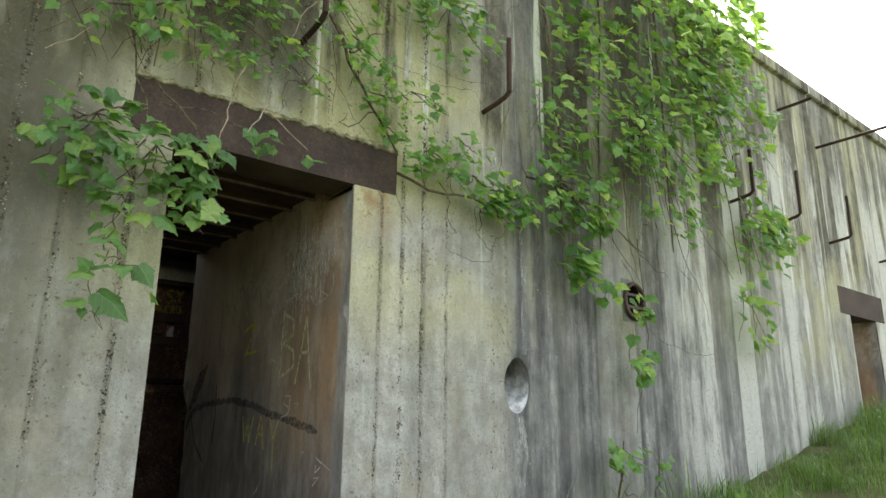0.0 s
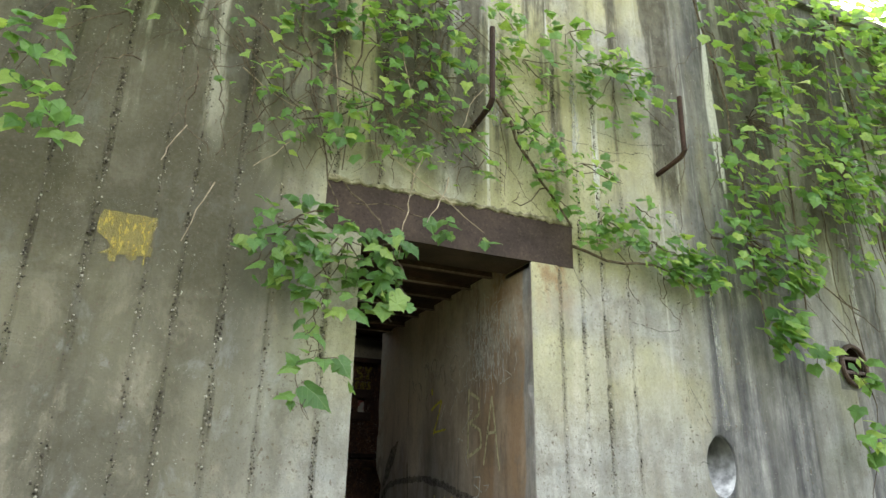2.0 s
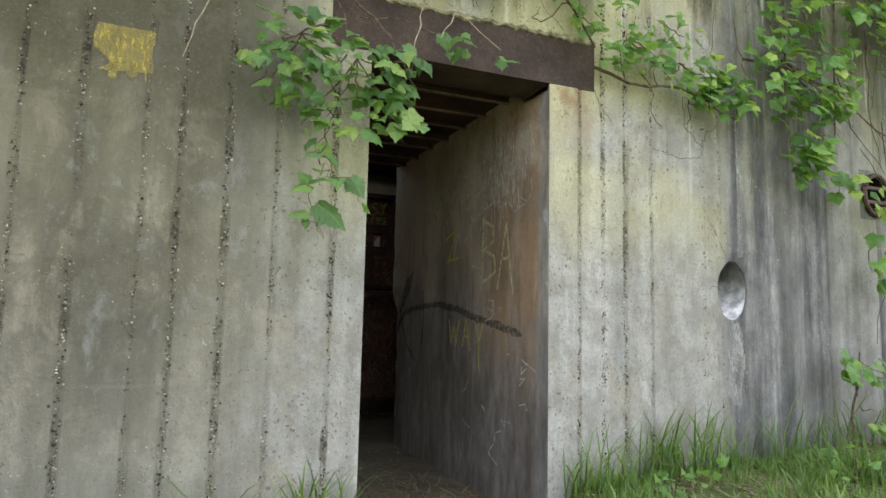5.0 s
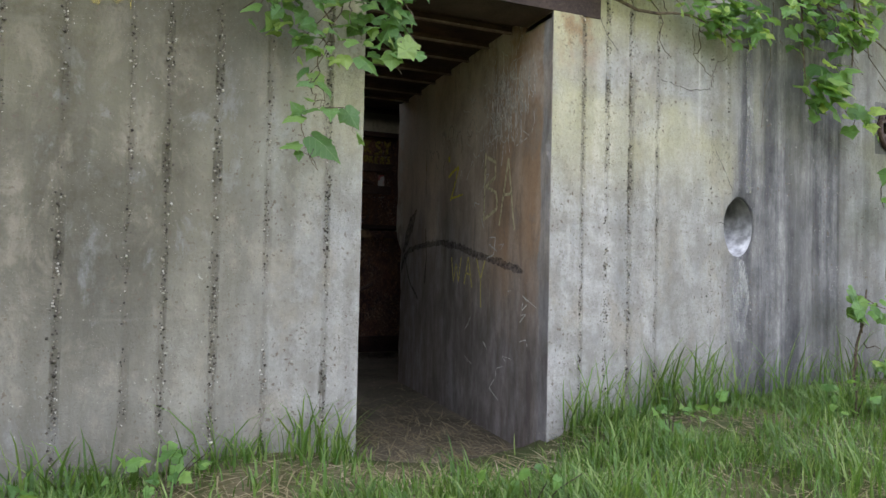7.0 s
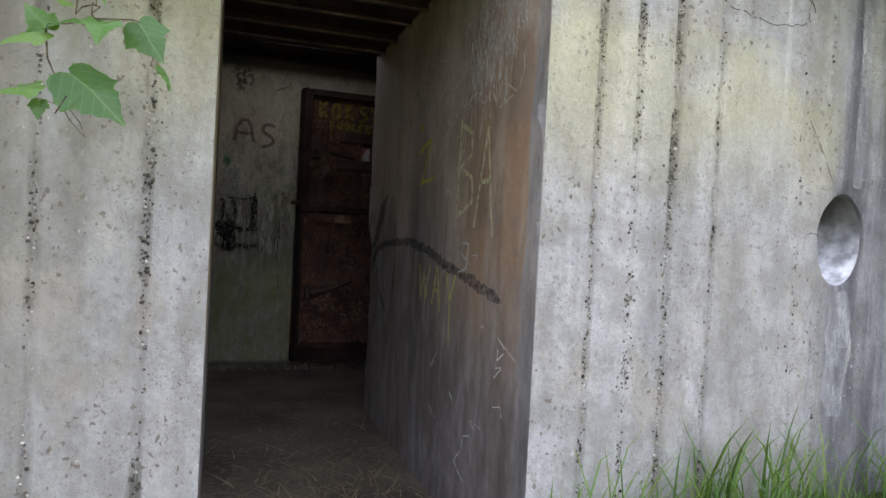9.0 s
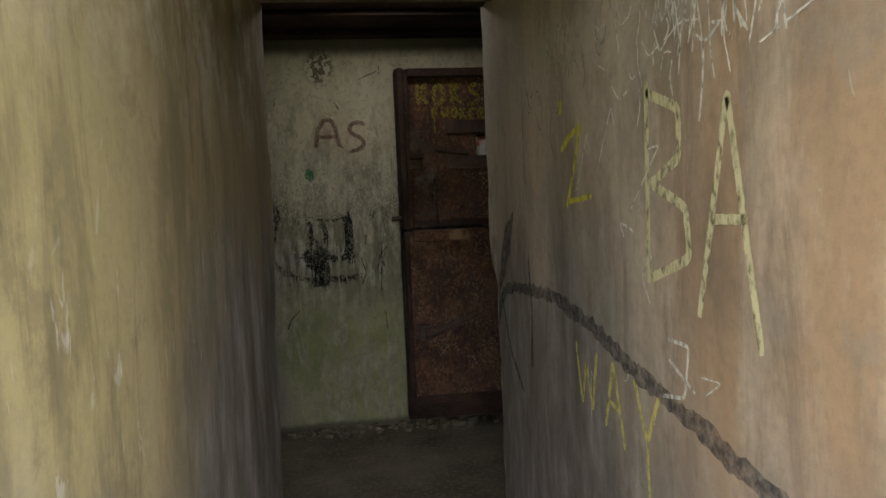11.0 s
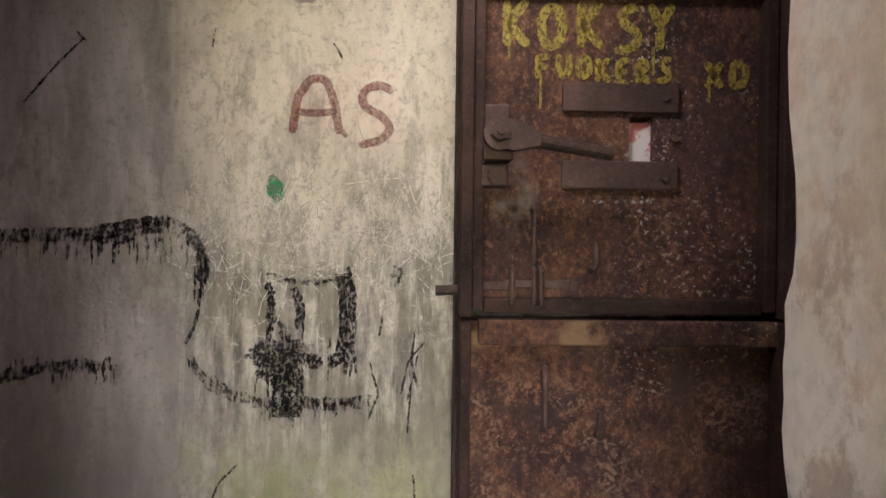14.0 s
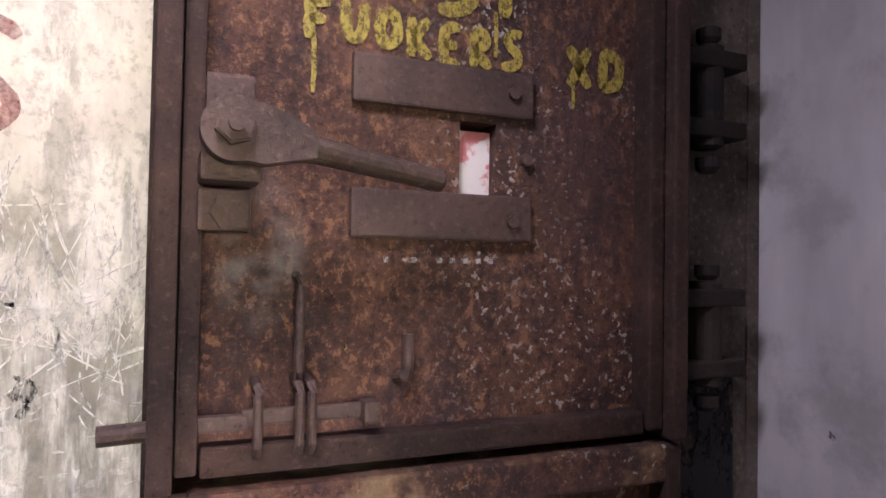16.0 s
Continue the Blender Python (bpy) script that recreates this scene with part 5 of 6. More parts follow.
for cu, cv in ((1.75, 1.72), (1.9, 1.5), (1.6, 1.6), (2.05, 1.7)):
    stroke(bm, west_cheek, [(cu + 0.03 * math.cos(t), cv + 0.05 * math.sin(t)) for t in (0.5, 1.5, 2.5, 3.5, 4.5)], 0.005, 0.5)
for u, v in ((2.12, 1.62), (1.95, 1.22), (1.85, 1.34), (2.2, 1.25)):
    stroke(bm, west_cheek, [(u, v), (u + 0.01, v - 0.03), (u + 0.004, v - 0.06)], 0.014, 0.6)
tagged(graffiti("chalk_marks", bm, CHALK_FAINT, "faint chalk rubs on the ochre passage wall"), kind="stuff")
bm = bmesh.new()
stroke(bm, front_face, [(-0.05, 2.1), (-0.053, 2.0), (-0.047, 1.92)], 0.185, 0.7, 0.95)
for u, low in ((-0.1, 1.885), (-0.03, 1.9)):
    stroke(bm, front_face, [(u, 1.95), (u + 0.004, 1.92), (u, low)], 0.03, 0.8)
stroke(bm, front_face, [(0.02, 1.93), (0.021, 1.88)], 0.006)
graffiti("paint_patch", bm, YELLOW_SPRAY, "yellow sprayed square on the front wall")

# ---- stains and cracks of the front wall ----
LIMEWASH = paint("lime_bloom", (0.56, 0.555, 0.53), 0.42, 22, 0.9, 0.3, 0.5)
CRACK = paint("crack_dirt", (0.09, 0.08, 0.065), 0.62, 50, 0.95)
bm = bmesh.new()
for pts, wd in (([(3.14, 2.2), (3.15, 1.8), (3.14, 1.37)], 0.05), ([(3.09, 1.0), (3.1, 0.8), (3.08, 0.55)], 0.11), ([(4.45, 2.75), (4.46, 2.5), (4.44, 2.15)], 0.05), ([(2.92, 2.62), (2.93, 2.5)], 0.05), ([(1.66, 3.6), (1.67, 3.2), (1.68, 2.95)], 0.07), ([(2.2, 3.4), (2.22, 3.1), (2.2, 2.9)], 0.05), ([(7.2, 3.9), (7.25, 3.5), (7.2, 3.0)], 0.25), ([(7.7, 3.8), (7.72, 3.2), (7.75, 2.6)], 0.16)):
    stroke(bm, front_face, pts, wd, 0.5)
tagged(part("lime_streaks", bm, LIMEWASH, None), "white lime streaks run down the concrete", "stain", kind="stuff")
bm = bmesh.new()
for pts in ([(2.53, 1.93), (2.66, 1.91), (2.8, 1.9), (2.87, 1.93)], [(2.87, 1.93), (2.9, 2.05), (2.98, 2.12)], [(2.9, 1.6), (2.96, 1.5), (3.03, 1.38)], [(4.4, 1.68), (4.7, 1.55), (5.1, 1.5), (5.4, 1.52)], [(2.15, 2.2), (2.2, 2.1), (2.26, 2.04)], [(1.7, 3.0), (2.1, 2.98), (2.5, 2.97), (2.75, 3.02)], [(2.75, 3.02), (2.85, 2.9), (2.84, 2.75)], [(2.3, 3.1), (2.6, 3.06), (2.9, 3.12)], [(-0.75, 2.42), (-0.5, 2.4)], [(0.0, 2.98), (0.22, 2.97)], [(-0.1, 3.02), (0.05, 3.05), (0.25, 3.02)], [(2.92, 1.19), (2.98, 1.19)], [(0.0, 0.95), (0.03, 0.9)]):
    jag = [pts[0]]
    for (a, b), (c, d) in zip(pts, pts[1:]):
        jag += [(a + (c - a) * t + rnd.uniform(-0.012, 0.012), b + (d - b) * t + rnd.uniform(-0.012, 0.012)) for t in (0.25, 0.5, 0.75)] + [(c, d)]
    stroke(bm, front_face, jag, 0.0035, 0.6)
tagged(part("cracks", bm, CRACK, None), "fine dark cracks across the concrete boards", "crack", kind="stuff")


# ---- iron brackets in the front wall ----
def bracket(x, z, out, up, lean, group="iron brackets in the front wall"):
    ob = thing("iron_bracket", (x, 0, z), "bent rusty iron bar set in the concrete", "bracket", group)
    pts = [(x, 0.02, z), (x + lean * 0.5, -out * 0.5, z + 0.015), (x + lean, -out + 0.03, z + 0.03), (x + lean, -out, z + 0.055), (x + lean * 1.05, -out - 0.005, z + up)]
    part("bar", tube(bmesh.new(), pts, 0.016, 8), RUST_DARK, ob)


for bx, bz, out, up, lean in ((2.82, 2.9, 0.24, 0.42, 0.0), (1.53, 2.9, 0.24, 0.5, 0.0), (8.1, 2.94, 0.24, 0.5, 0.0), (5.9, 2.95, 0.24, 0.45, 0.0), (6.9, 2.95, 0.22, 0.5, 0.0), (9.6, 2.95, 0.24, 0.4, 0.0)):
    bracket(bx, bz, out, up, lean)
for bx, bz, ln in ((7.2, 4.3, 0.35), (8.1, 4.1, 0.75)):
    ob = thing("iron_rod", (bx, 0, bz), "straight rusty iron rod jutting from the wall", "rod", "iron rods under the roof")
    part("bar", tube(bmesh.new(), [(bx, 0.02, bz), (bx + 0.02, -ln * 0.5, bz + 0.01), (bx + 0.02, -ln, bz + 0.02)], 0.017, 8), RUST_DARK, ob)


# ---- pebbles in the joints ----
def build_pebbles():
    r = random.Random(3)
    shape = [(1, 0, 0), (0, 1, 0), (-1, 0, 0), (0, -1, 0), (0, 0, 1), (0, 0, -1)]
    tri = [(0, 1, 4), (1, 2, 4), (2, 3, 4), (3, 0, 4), (1, 0, 5), (2, 1, 5), (3, 2, 5), (0, 3, 5)]
    verts, faces = [], []
    for j in JOINTS:
        if not -2.2 < j < 3.6:
            continue
        z = 0.05
        while z < 3.6:
            dense = STRENGTH[j] * max(0.12, 0.6 + 0.7 * noise.noise((j * 3, 1, z * 2.3)) + 0.4 * noise.noise((j * 5, 4, z * 9)))
            if r.random() < dense * 1.5 and not any(a - 0.01 < j < b + 0.01 and c < z < d + 0.01 for a, b, c, d in HOLES):
                s = r.uniform(0.0016, 0.0062) * r.choice((0.7, 1, 1.15))
                cx, cy, cz = j + r.gauss(0, 0.0105), 0.004 + r.uniform(-0.003, 0.003), z
                k = len(verts)
                q = [r.uniform(0.7, 1.3) for _ in range(3)]
                a = r.uniform(0, 6.3)
                for px, py, pz in shape:
                    verts.append((cx + s * q[0] * (px * math.cos(a) - pz * math.sin(a)), cy + s * q[1] * py, cz + s * q[2] * (px * math.sin(a) + pz * math.cos(a))))
                faces += [tuple(k + i for i in f) for f in tri]
            z += r.uniform(0.0012, 0.0045)
    ob = new("exposed_pebbles", mesh_of("exposed_pebbles", verts, faces, PEBBLE, True))
    tagged(ob, "coarse pebbles laid bare along the board joints", "gravel", kind="stuff")


build_pebbles()

# ---- leaves ----
HALF = [(0.0, 0.02), (0.08, -0.1), (0.22, -0.14), (0.33, -0.08), (0.4, 0.02), (0.42, 0.13), (0.49, 0.22), (0.5, 0.32), (0.56, 0.42), (0.42, 0.47), (0.34, 0.52), (0.36, 0.62), (0.27, 0.7), (0.22, 0.8), (0.12, 0.9), (0.07, 1.0), (0.0, 1.12)]
RING = HALF + [(-a, b) for a, b in reversed(HALF[1:-1])]


def leaf_points(fold, curl, wave):
    pts = [(0.0, 0.4, 0.02)]
    for a, b in RING:
        pts.append((a, b, -fold * abs(a) - curl * (b - 0.3) ** 2 + wave * math.sin(9 * b + 5 * abs(a)) + wave * 0.6 * math.sin(14 * a)))
    tris = [(0, k + 1, (k + 1) % len(RING) + 1) for k in range(len(RING))]
    return pts, tris


SHAPES = [leaf_points(f, c, w) for f, c, w in ((0.25, 0.2, 0.02), (0.05, 0.35, 0.03), (0.4, 0.1, 0.02), (-0.15, 0.3, 0.04), (0.15, -0.1, 0.03))]


def leaf_turn(r, droop=0.7):
    """The tip hangs down and outwards, the face looks out of the wall."""
    tip = Vector((r.uniform(-0.9, 0.9), r.uniform(-1.0, 0.05), -droop + r.uniform(-0.4, 0.65))).normalized()
    face = Vector((r.uniform(-0.7, 0.7), -r.uniform(0.35, 1.0), r.uniform(0.1, 1.5)))
    side = tip.cross(face).normalized()
    face = side.cross(tip)
    return Matrix((side, tip, face)).transposed()


class Foliage:
    def __init__(self, seed):
        self.r, self.v, self.f, self.sites = random.Random(seed), [], [], []

    def add(self, place, size, droop=0.7):
        pts, tris = self.r.choice(SHAPES)
        m = leaf_turn(self.r, droop)
        self.sites.append((Vector(place), size, m))
        k = len(self.v)
        for p in pts:
            self.v.append(tuple(Vector(place) + m @ (Vector(p) * size)))
        self.f += [tuple(k + i for i in t) for t in tris]

    def object(self, name, parent, label=""):
        ob = new(name, mesh_of(name, self.v, self.f, LEAF))
        ob.parent = parent
        ob.matrix_parent_inverse = Matrix.Translation(-Vector(parent.location))
        return tagged(ob, label, kind="stuff")


LEAF_MESHES = [mesh_of("leaf", p, t, LEAF_ONE) for p, t in SHAPES]


def single_leaf(place, size, parent, r, droop=0.7):
    ob = new("leaf", r.choice(LEAF_MESHES))
    ob.parent = parent
    ob.matrix_parent_inverse = Matrix.Translation(-Vector(parent.location))
    ob.matrix_basis = Matrix.Translation(place) @ leaf_turn(r, droop).to_4x4() @ Matrix.Scale(size, 4)
    return ob


def wander(r, a, b, n, jig):
    a, b = Vector(a), Vector(b)
    pts = []
    off = Vector((0, 0, 0))
    for k in range(n + 1):
        t = k / n
        off += Vector((r.uniform(-jig, jig), r.uniform(-jig, jig) * 0.5, r.uniform(-jig, jig)))
        p = a.lerp(b, t) + off * math.sin(math.pi * min(1, t * 1.2)) ** 0.5 if 0 < t < 1 else a.lerp(b, t)
        p.y = min(p.y, -0.015)
        pts.append(p)
    return pts


def stem(parent, pts, r0, r1, material=None, name="stem"):
    n = len(pts)
    return part(name, tube(bmesh.new(), pts, [r0 + (r1 - r0) * k / (n - 1) for k in range(n)], 6), material or BARK, parent)


def vine(label, place, stems, clumps, seed, singles=False, group="vines on the front wall"):
    """stems: from, to, thickness. clumps: middle, half sizes, number of leaves, leaf size."""
    r = random.Random(seed)
    ob = thing("climbing_vine", place, label, "vine", group)
    fol = Foliage(seed + 50)
    for a, b, th in stems:
        pts = wander(r, a, b, 9, 0.035)
        stem(ob, pts, th, th * 0.45)
    for (cx, cy, cz), (sx, sy, sz), count, size in clumps:
        hub = Vector((cx, min(cy + sy, -0.02), cz + sz * 0.6))
        for k in range(max(1, count // 14)):
            tip = (cx + r.uniform(-sx, sx), min(-0.02, cy + r.uniform(-sy, sy)), cz + r.uniform(-sz, sz * 0.6))
            stem(ob, wander(r, hub, tip, 5, 0.02), 0.0035, 0.0015, name="twig")
        for _ in range(count):
            while True:
                u, v, w = (r.uniform(-1, 1) for _ in range(3))
                if u * u + v * v + w * w < 1 and noise.noise(((cx + u * sx) * 4.5, v * 2, (cz + w * sz) * 3.2)) > -0.12:
                    break
            p = Vector((cx + u * sx, min(-0.03, cy + v * sy), cz + w * sz))
            s = size * r.uniform(0.55, 1.25)
            if singles:
                single_leaf(p, s, ob, r)
            else:
                fol.add(p, s)
    if fol.v:
        fol.object("foliage", ob, "overlapping green lobed leaves")
    return ob


def set_leaf(parent, base, tip, hint, shape):
    """A leaf from its stalk to its tip; hint: which way its face looks."""
    base, tip = Vector(base), Vector(tip)
    y = (tip - base).normalized()
    x = y.cross(Vector(hint)).normalized()
    ob = new("leaf", LEAF_MESHES[shape])
    ob.parent = parent
    ob.matrix_parent_inverse = Matrix.Translation(-Vector(parent.location))
    ob.matrix_basis = Matrix.Translation(base) @ Matrix((x, y, x.cross(y))).transposed().to_4x4() @ Matrix.Scale((tip - base).length / 1.22, 4)


CORNER = vine("leafy green vine hanging over the doorway corner", (0.85, -0.02, 2.5),
     [((0.72, -0.05, 3.0), (0.8, -0.1, 2.2), 0.006), ((0.82, -0.08, 2.4), (1.08, -0.24, 1.95), 0.005), ((0.8, -0.1, 2.25), (0.42, -0.16, 1.9), 0.005), ((0.8, -0.12, 2.1), (0.72, -0.2, 1.75), 0.004), ((0.72, -0.2, 1.75), (0.66, -0.3, 1.615), 0.003), ((0.66, -0.3, 1.615), (0.714, -0.3, 1.52), 0.0025), ((0.714, -0.3, 1.52), (0.834, -0.3, 1.433), 0.002), ((0.66, -0.3, 1.605), (0.628, -0.3, 1.485), 0.002), ((0.628, -0.3, 1.485), (0.655, -0.3, 1.37), 0.002), ((0.655, -0.3, 1.37), (0.618, -0.3, 1.348), 0.0015), ((1.0, -0.2, 2.02), (1.12, -0.24, 1.8), 0.003), ((0.85, -0.08, 2.3), (1.35, -0.13, 2.28), 0.003)],
     [((0.62, -0.14, 2.05), (0.26, 0.1, 0.24), 70, 0.068), ((0.86, -0.17, 1.97), (0.26, 0.11, 0.24), 78, 0.072), ((1.04, -0.22, 2.02), (0.15, 0.08, 0.14), 20, 0.075), ((0.72, -0.2, 1.78), (0.12, 0.07, 0.13), 20, 0.066), ((1.06, -0.26, 1.8), (0.1, 0.05, 0.06), 5, 0.095), ((1.33, -0.14, 2.26), (0.12, 0.05, 0.08), 9, 0.062), ((1.55, -0.16, 2.2), (0.06, 0.04, 0.04), 3, 0.06)], 11, True)
for leaf_base, leaf_tip, leaf_face_dir, leaf_shape in (
        ((0.624, -0.22, 1.5), (0.538, -0.25, 1.462), (0.1, -0.5, 1), 0), ((0.629, -0.22, 1.503), (0.575, -0.21, 1.556), (-0.4, -1, 0.5), 2),
        ((0.632, -0.22, 1.513), (0.705, -0.26, 1.53), (0, -0.6, 1), 1), ((0.735, -0.22, 1.537), (0.728, -0.29, 1.478), (0, -0.3, 1), 3),
        ((0.799, -0.22, 1.542), (0.86, -0.25, 1.455), (-0.3, -1, 0.6), 0), ((0.857, -0.22, 1.45), (0.884, -0.26, 1.394), (1, -0.3, 0.2), 2), ((0.618, -0.22, 1.393), (0.534, -0.24, 1.357), (0.1, -0.5, 1), 4),
        ((0.672, -0.22, 1.425), (0.8, -0.25, 1.325), (0.3, -1, 0.5), 0), ((0.619, -0.22, 1.363), (0.619, -0.235, 1.32), (0, -1, 0.3), 1),
        ((0.655, -0.22, 1.63), (0.59, -0.25, 1.6), (0, -0.7, 1), 0), ((0.672, -0.22, 1.561), (0.618, -0.23, 1.57), (0, -0.3, 1), 2),
        ((0.7, -0.22, 1.63), (0.75, -0.25, 1.565), (0.4, -0.6, 1), 1), ((0.86, -0.24, 1.75), (0.94, -0.28, 1.675), (0.3, -1, 0.6), 0),
        ((0.99, -0.26, 1.78), (0.97, -0.3, 1.68), (-0.2, -1, 0.5), 4), ((1.08, -0.24, 1.82), (1.115, -0.27, 1.765), (0.4, -1, 0.5), 0)):
    set_leaf(CORNER, *[(u + 0.05 * (0.68 - u), v - 0.08, w - 0.016) if w < 1.64 else (u, v, w) for u, v, w in (leaf_base, leaf_tip)], leaf_face_dir, leaf_shape)


def tangle(seed, count, x0, x1, z0, z1):
    """Ends of thin stems that wander over the wall between two heights."""
    r = random.Random(seed)
    out = []
    for _ in range(count):
        x, z = r.uniform(x0, x1), r.uniform(z0 + 0.3, z1)
        out.append(((x, -r.uniform(0.02, 0.1), z), (x + r.uniform(-0.45, 0.45), -r.uniform(0.03, 0.18), max(z0, z - r.uniform(0.25, 1.1))), r.uniform(0.0018, 0.0042)))
    return out


vine("sparse tangle of vine stems above the lintel", (1.1, -0.02, 3.4),
     [((0.5, -0.04, 3.7), (0.75, -0.08, 2.5), 0.006), ((0.9, -0.04, 3.8), (0.8, -0.1, 2.45), 0.007), ((0.3, -0.05, 3.2), (1.3, -0.12, 2.75), 0.006), ((1.5, -0.05, 3.6), (1.0, -0.12, 2.65), 0.005), ((0.6, -0.05, 2.7), (1.45, -0.1, 2.95), 0.005), ((1.2, -0.04, 3.8), (1.25, -0.1, 2.55), 0.004)] + tangle(5, 46, 0.1, 1.75, 2.42, 3.9),
     [((0.62, -0.12, 2.75), (0.28, 0.1, 0.32), 66, 0.055), ((0.95, -0.13, 2.75), (0.3, 0.1, 0.28), 70, 0.055), ((1.25, -0.13, 2.95), (0.36, 0.11, 0.35), 85, 0.058), ((0.8, -0.12, 3.15), (0.45, 0.1, 0.3), 80, 0.06), ((1.45, -0.12, 2.62), (0.24, 0.07, 0.16), 30, 0.052), ((1.3, -0.14, 3.45), (0.6, 0.12, 0.35), 170, 0.066), ((0.6, -0.12, 3.5), (0.4, 0.1, 0.35), 90, 0.066), ((1.85, -0.12, 3.3), (0.28, 0.09, 0.22), 50, 0.062), ((2.5, -0.14, 3.35), (0.36, 0.1, 0.32), 110, 0.066), ((2.2, -0.12, 3.6), (0.3, 0.1, 0.25), 50, 0.07), ((0.25, -0.08, 2.95), (0.25, 0.06, 0.3), 26, 0.05)], 12)
vine("young woody shoot leaning across the wall", (1.62, -0.03, 3.0),
     [((1.62, -0.12, 3.05), (2.12, -0.06, 2.4), 0.012), ((1.75, -0.11, 2.88), (1.95, -0.16, 3.05), 0.005), ((1.9, -0.09, 2.7), (2.3, -0.16, 2.72), 0.004), ((1.95, -0.08, 2.6), (1.72, -0.14, 2.5), 0.004)],
     [((1.9, -0.13, 2.78), (0.17, 0.08, 0.22), 66, 0.055), ((2.2, -0.13, 2.72), (0.28, 0.07, 0.16), 52, 0.05), ((1.78, -0.12, 2.95), (0.15, 0.06, 0.12), 16, 0.065), ((2.05, -0.1, 2.5), (0.14, 0.06, 0.1), 14, 0.06)], 13)
vine("leafy runner along the wall beside the lintel", (2.2, -0.03, 2.3),
     [((2.12, -0.05, 2.3), (3.0, -0.14, 2.12), 0.009), ((2.4, -0.08, 2.3), (2.5, -0.12, 2.0), 0.003), ((2.7, -0.1, 2.2), (2.8, -0.1, 1.92), 0.003), ((2.3, -0.07, 2.27), (2.35, -0.1, 2.6), 0.003), ((2.5, -0.09, 2.24), (2.62, -0.12, 2.6), 0.003), ((2.8, -0.11, 2.17), (2.62, -0.14, 2.05), 0.003)],
     [((2.35, -0.12, 2.4), (0.25, 0.08, 0.16), 64, 0.055), ((2.68, -0.15, 2.33), (0.26, 0.1, 0.15), 66, 0.064), ((2.9, -0.16, 2.22), (0.2, 0.1, 0.12), 40, 0.075), ((2.58, -0.13, 2.56), (0.2, 0.07, 0.1), 22, 0.06)], 14)
vine("dense curtain of green vine on the wall", (4.2, -0.03, 4.8),
     [((3.2, -0.06, 4.7), (3.4, -0.15, 2.0), 0.009), ((4.0, -0.06, 4.8), (3.7, -0.2, 2.1), 0.01), ((4.8, -0.06, 4.8), (4.5, -0.25, 2.2), 0.01), ((5.4, -0.05, 4.8), (5.6, -0.2, 2.2), 0.008), ((3.1, -0.1, 2.5), (4.2, -0.2, 2.15), 0.008), ((4.3, -0.08, 2.3), (4.1, -0.12, 0.9), 0.004), ((5.9, -0.08, 3.4), (5.85, -0.15, 1.7), 0.005)] + tangle(6, 34, 3.0, 5.6, 1.7, 4.2),
     [((3.4, -0.2, 2.42), (0.5, 0.16, 0.3), 190, 0.072), ((3.65, -0.24, 3.1), (0.6, 0.2, 0.65), 300, 0.068), ((4.5, -0.3, 2.95), (0.62, 0.26, 0.75), 340, 0.072), ((4.6, -0.32, 4.1), (1.15, 0.3, 0.85), 520, 0.085), ((5.5, -0.28, 3.7), (0.75, 0.26, 0.85), 330, 0.085), ((5.6, -0.25, 4.7), (0.8, 0.25, 0.35), 220, 0.11), ((3.6, -0.2, 4.2), (0.5, 0.15, 0.7), 130, 0.085), ((3.52, -0.18, 1.98), (0.16, 0.1, 0.2), 36, 0.1), ((3.78, -0.18, 1.82), (0.12, 0.08, 0.1), 12, 0.085),
      ((6.1, -0.2, 2.6), (0.6, 0.14, 0.45), 90, 0.1), ((6.4, -0.2, 2.75), (0.5, 0.14, 0.2), 50, 0.1), ((5.85, -0.18, 1.9), (0.28, 0.1, 0.35), 36, 0.1), ((4.15, -0.16, 1.75), (0.14, 0.07, 0.12), 12, 0.085), ((4.1, -0.18, 1.4), (0.14, 0.07, 0.16), 13, 0.1)], 15)
vine("vine spray hanging by the farther wall", (-0.5, -0.03, 3.3),
     [((-0.45, -0.05, 3.6), (-0.42, -0.25, 2.6), 0.005), ((-0.42, -0.25, 2.6), (-0.38, -0.3, 2.32), 0.003), ((-0.3, -0.04, 3.5), (0.1, -0.08, 2.9), 0.004)] + tangle(8, 12, -0.3, 0.4, 2.5, 3.6),
     [((-0.48, -0.26, 2.6), (0.2, 0.1, 0.22), 36, 0.075), ((-0.4, -0.28, 2.36), (0.14, 0.08, 0.12), 20, 0.08), ((-0.5, -0.18, 3.2), (0.4, 0.1, 0.35), 60, 0.075), ((-0.1, -0.1, 3.2), (0.25, 0.06, 0.25), 22, 0.06)], 16)
vine("small leafy shoot at the foot of the wall", (3.85, -0.08, 0.3),
     [((3.85, -0.12, 0.28), (3.9, -0.15, 0.85), 0.01), ((3.88, -0.14, 0.6), (3.72, -0.2, 0.8), 0.004)],
     [((3.85, -0.2, 0.78), (0.2, 0.1, 0.1), 18, 0.1), ((3.92, -0.22, 0.48), (0.14, 0.1, 0.1), 9, 0.09)], 17)
vine("bramble shoot with dark twigs by the wall foot", (4.35, -0.1, 0.35),
     [((4.35, -0.12, 0.33), (4.3, -0.14, 0.8), 0.006)], [((4.32, -0.16, 0.65), (0.1, 0.06, 0.12), 8, 0.07)], 18)


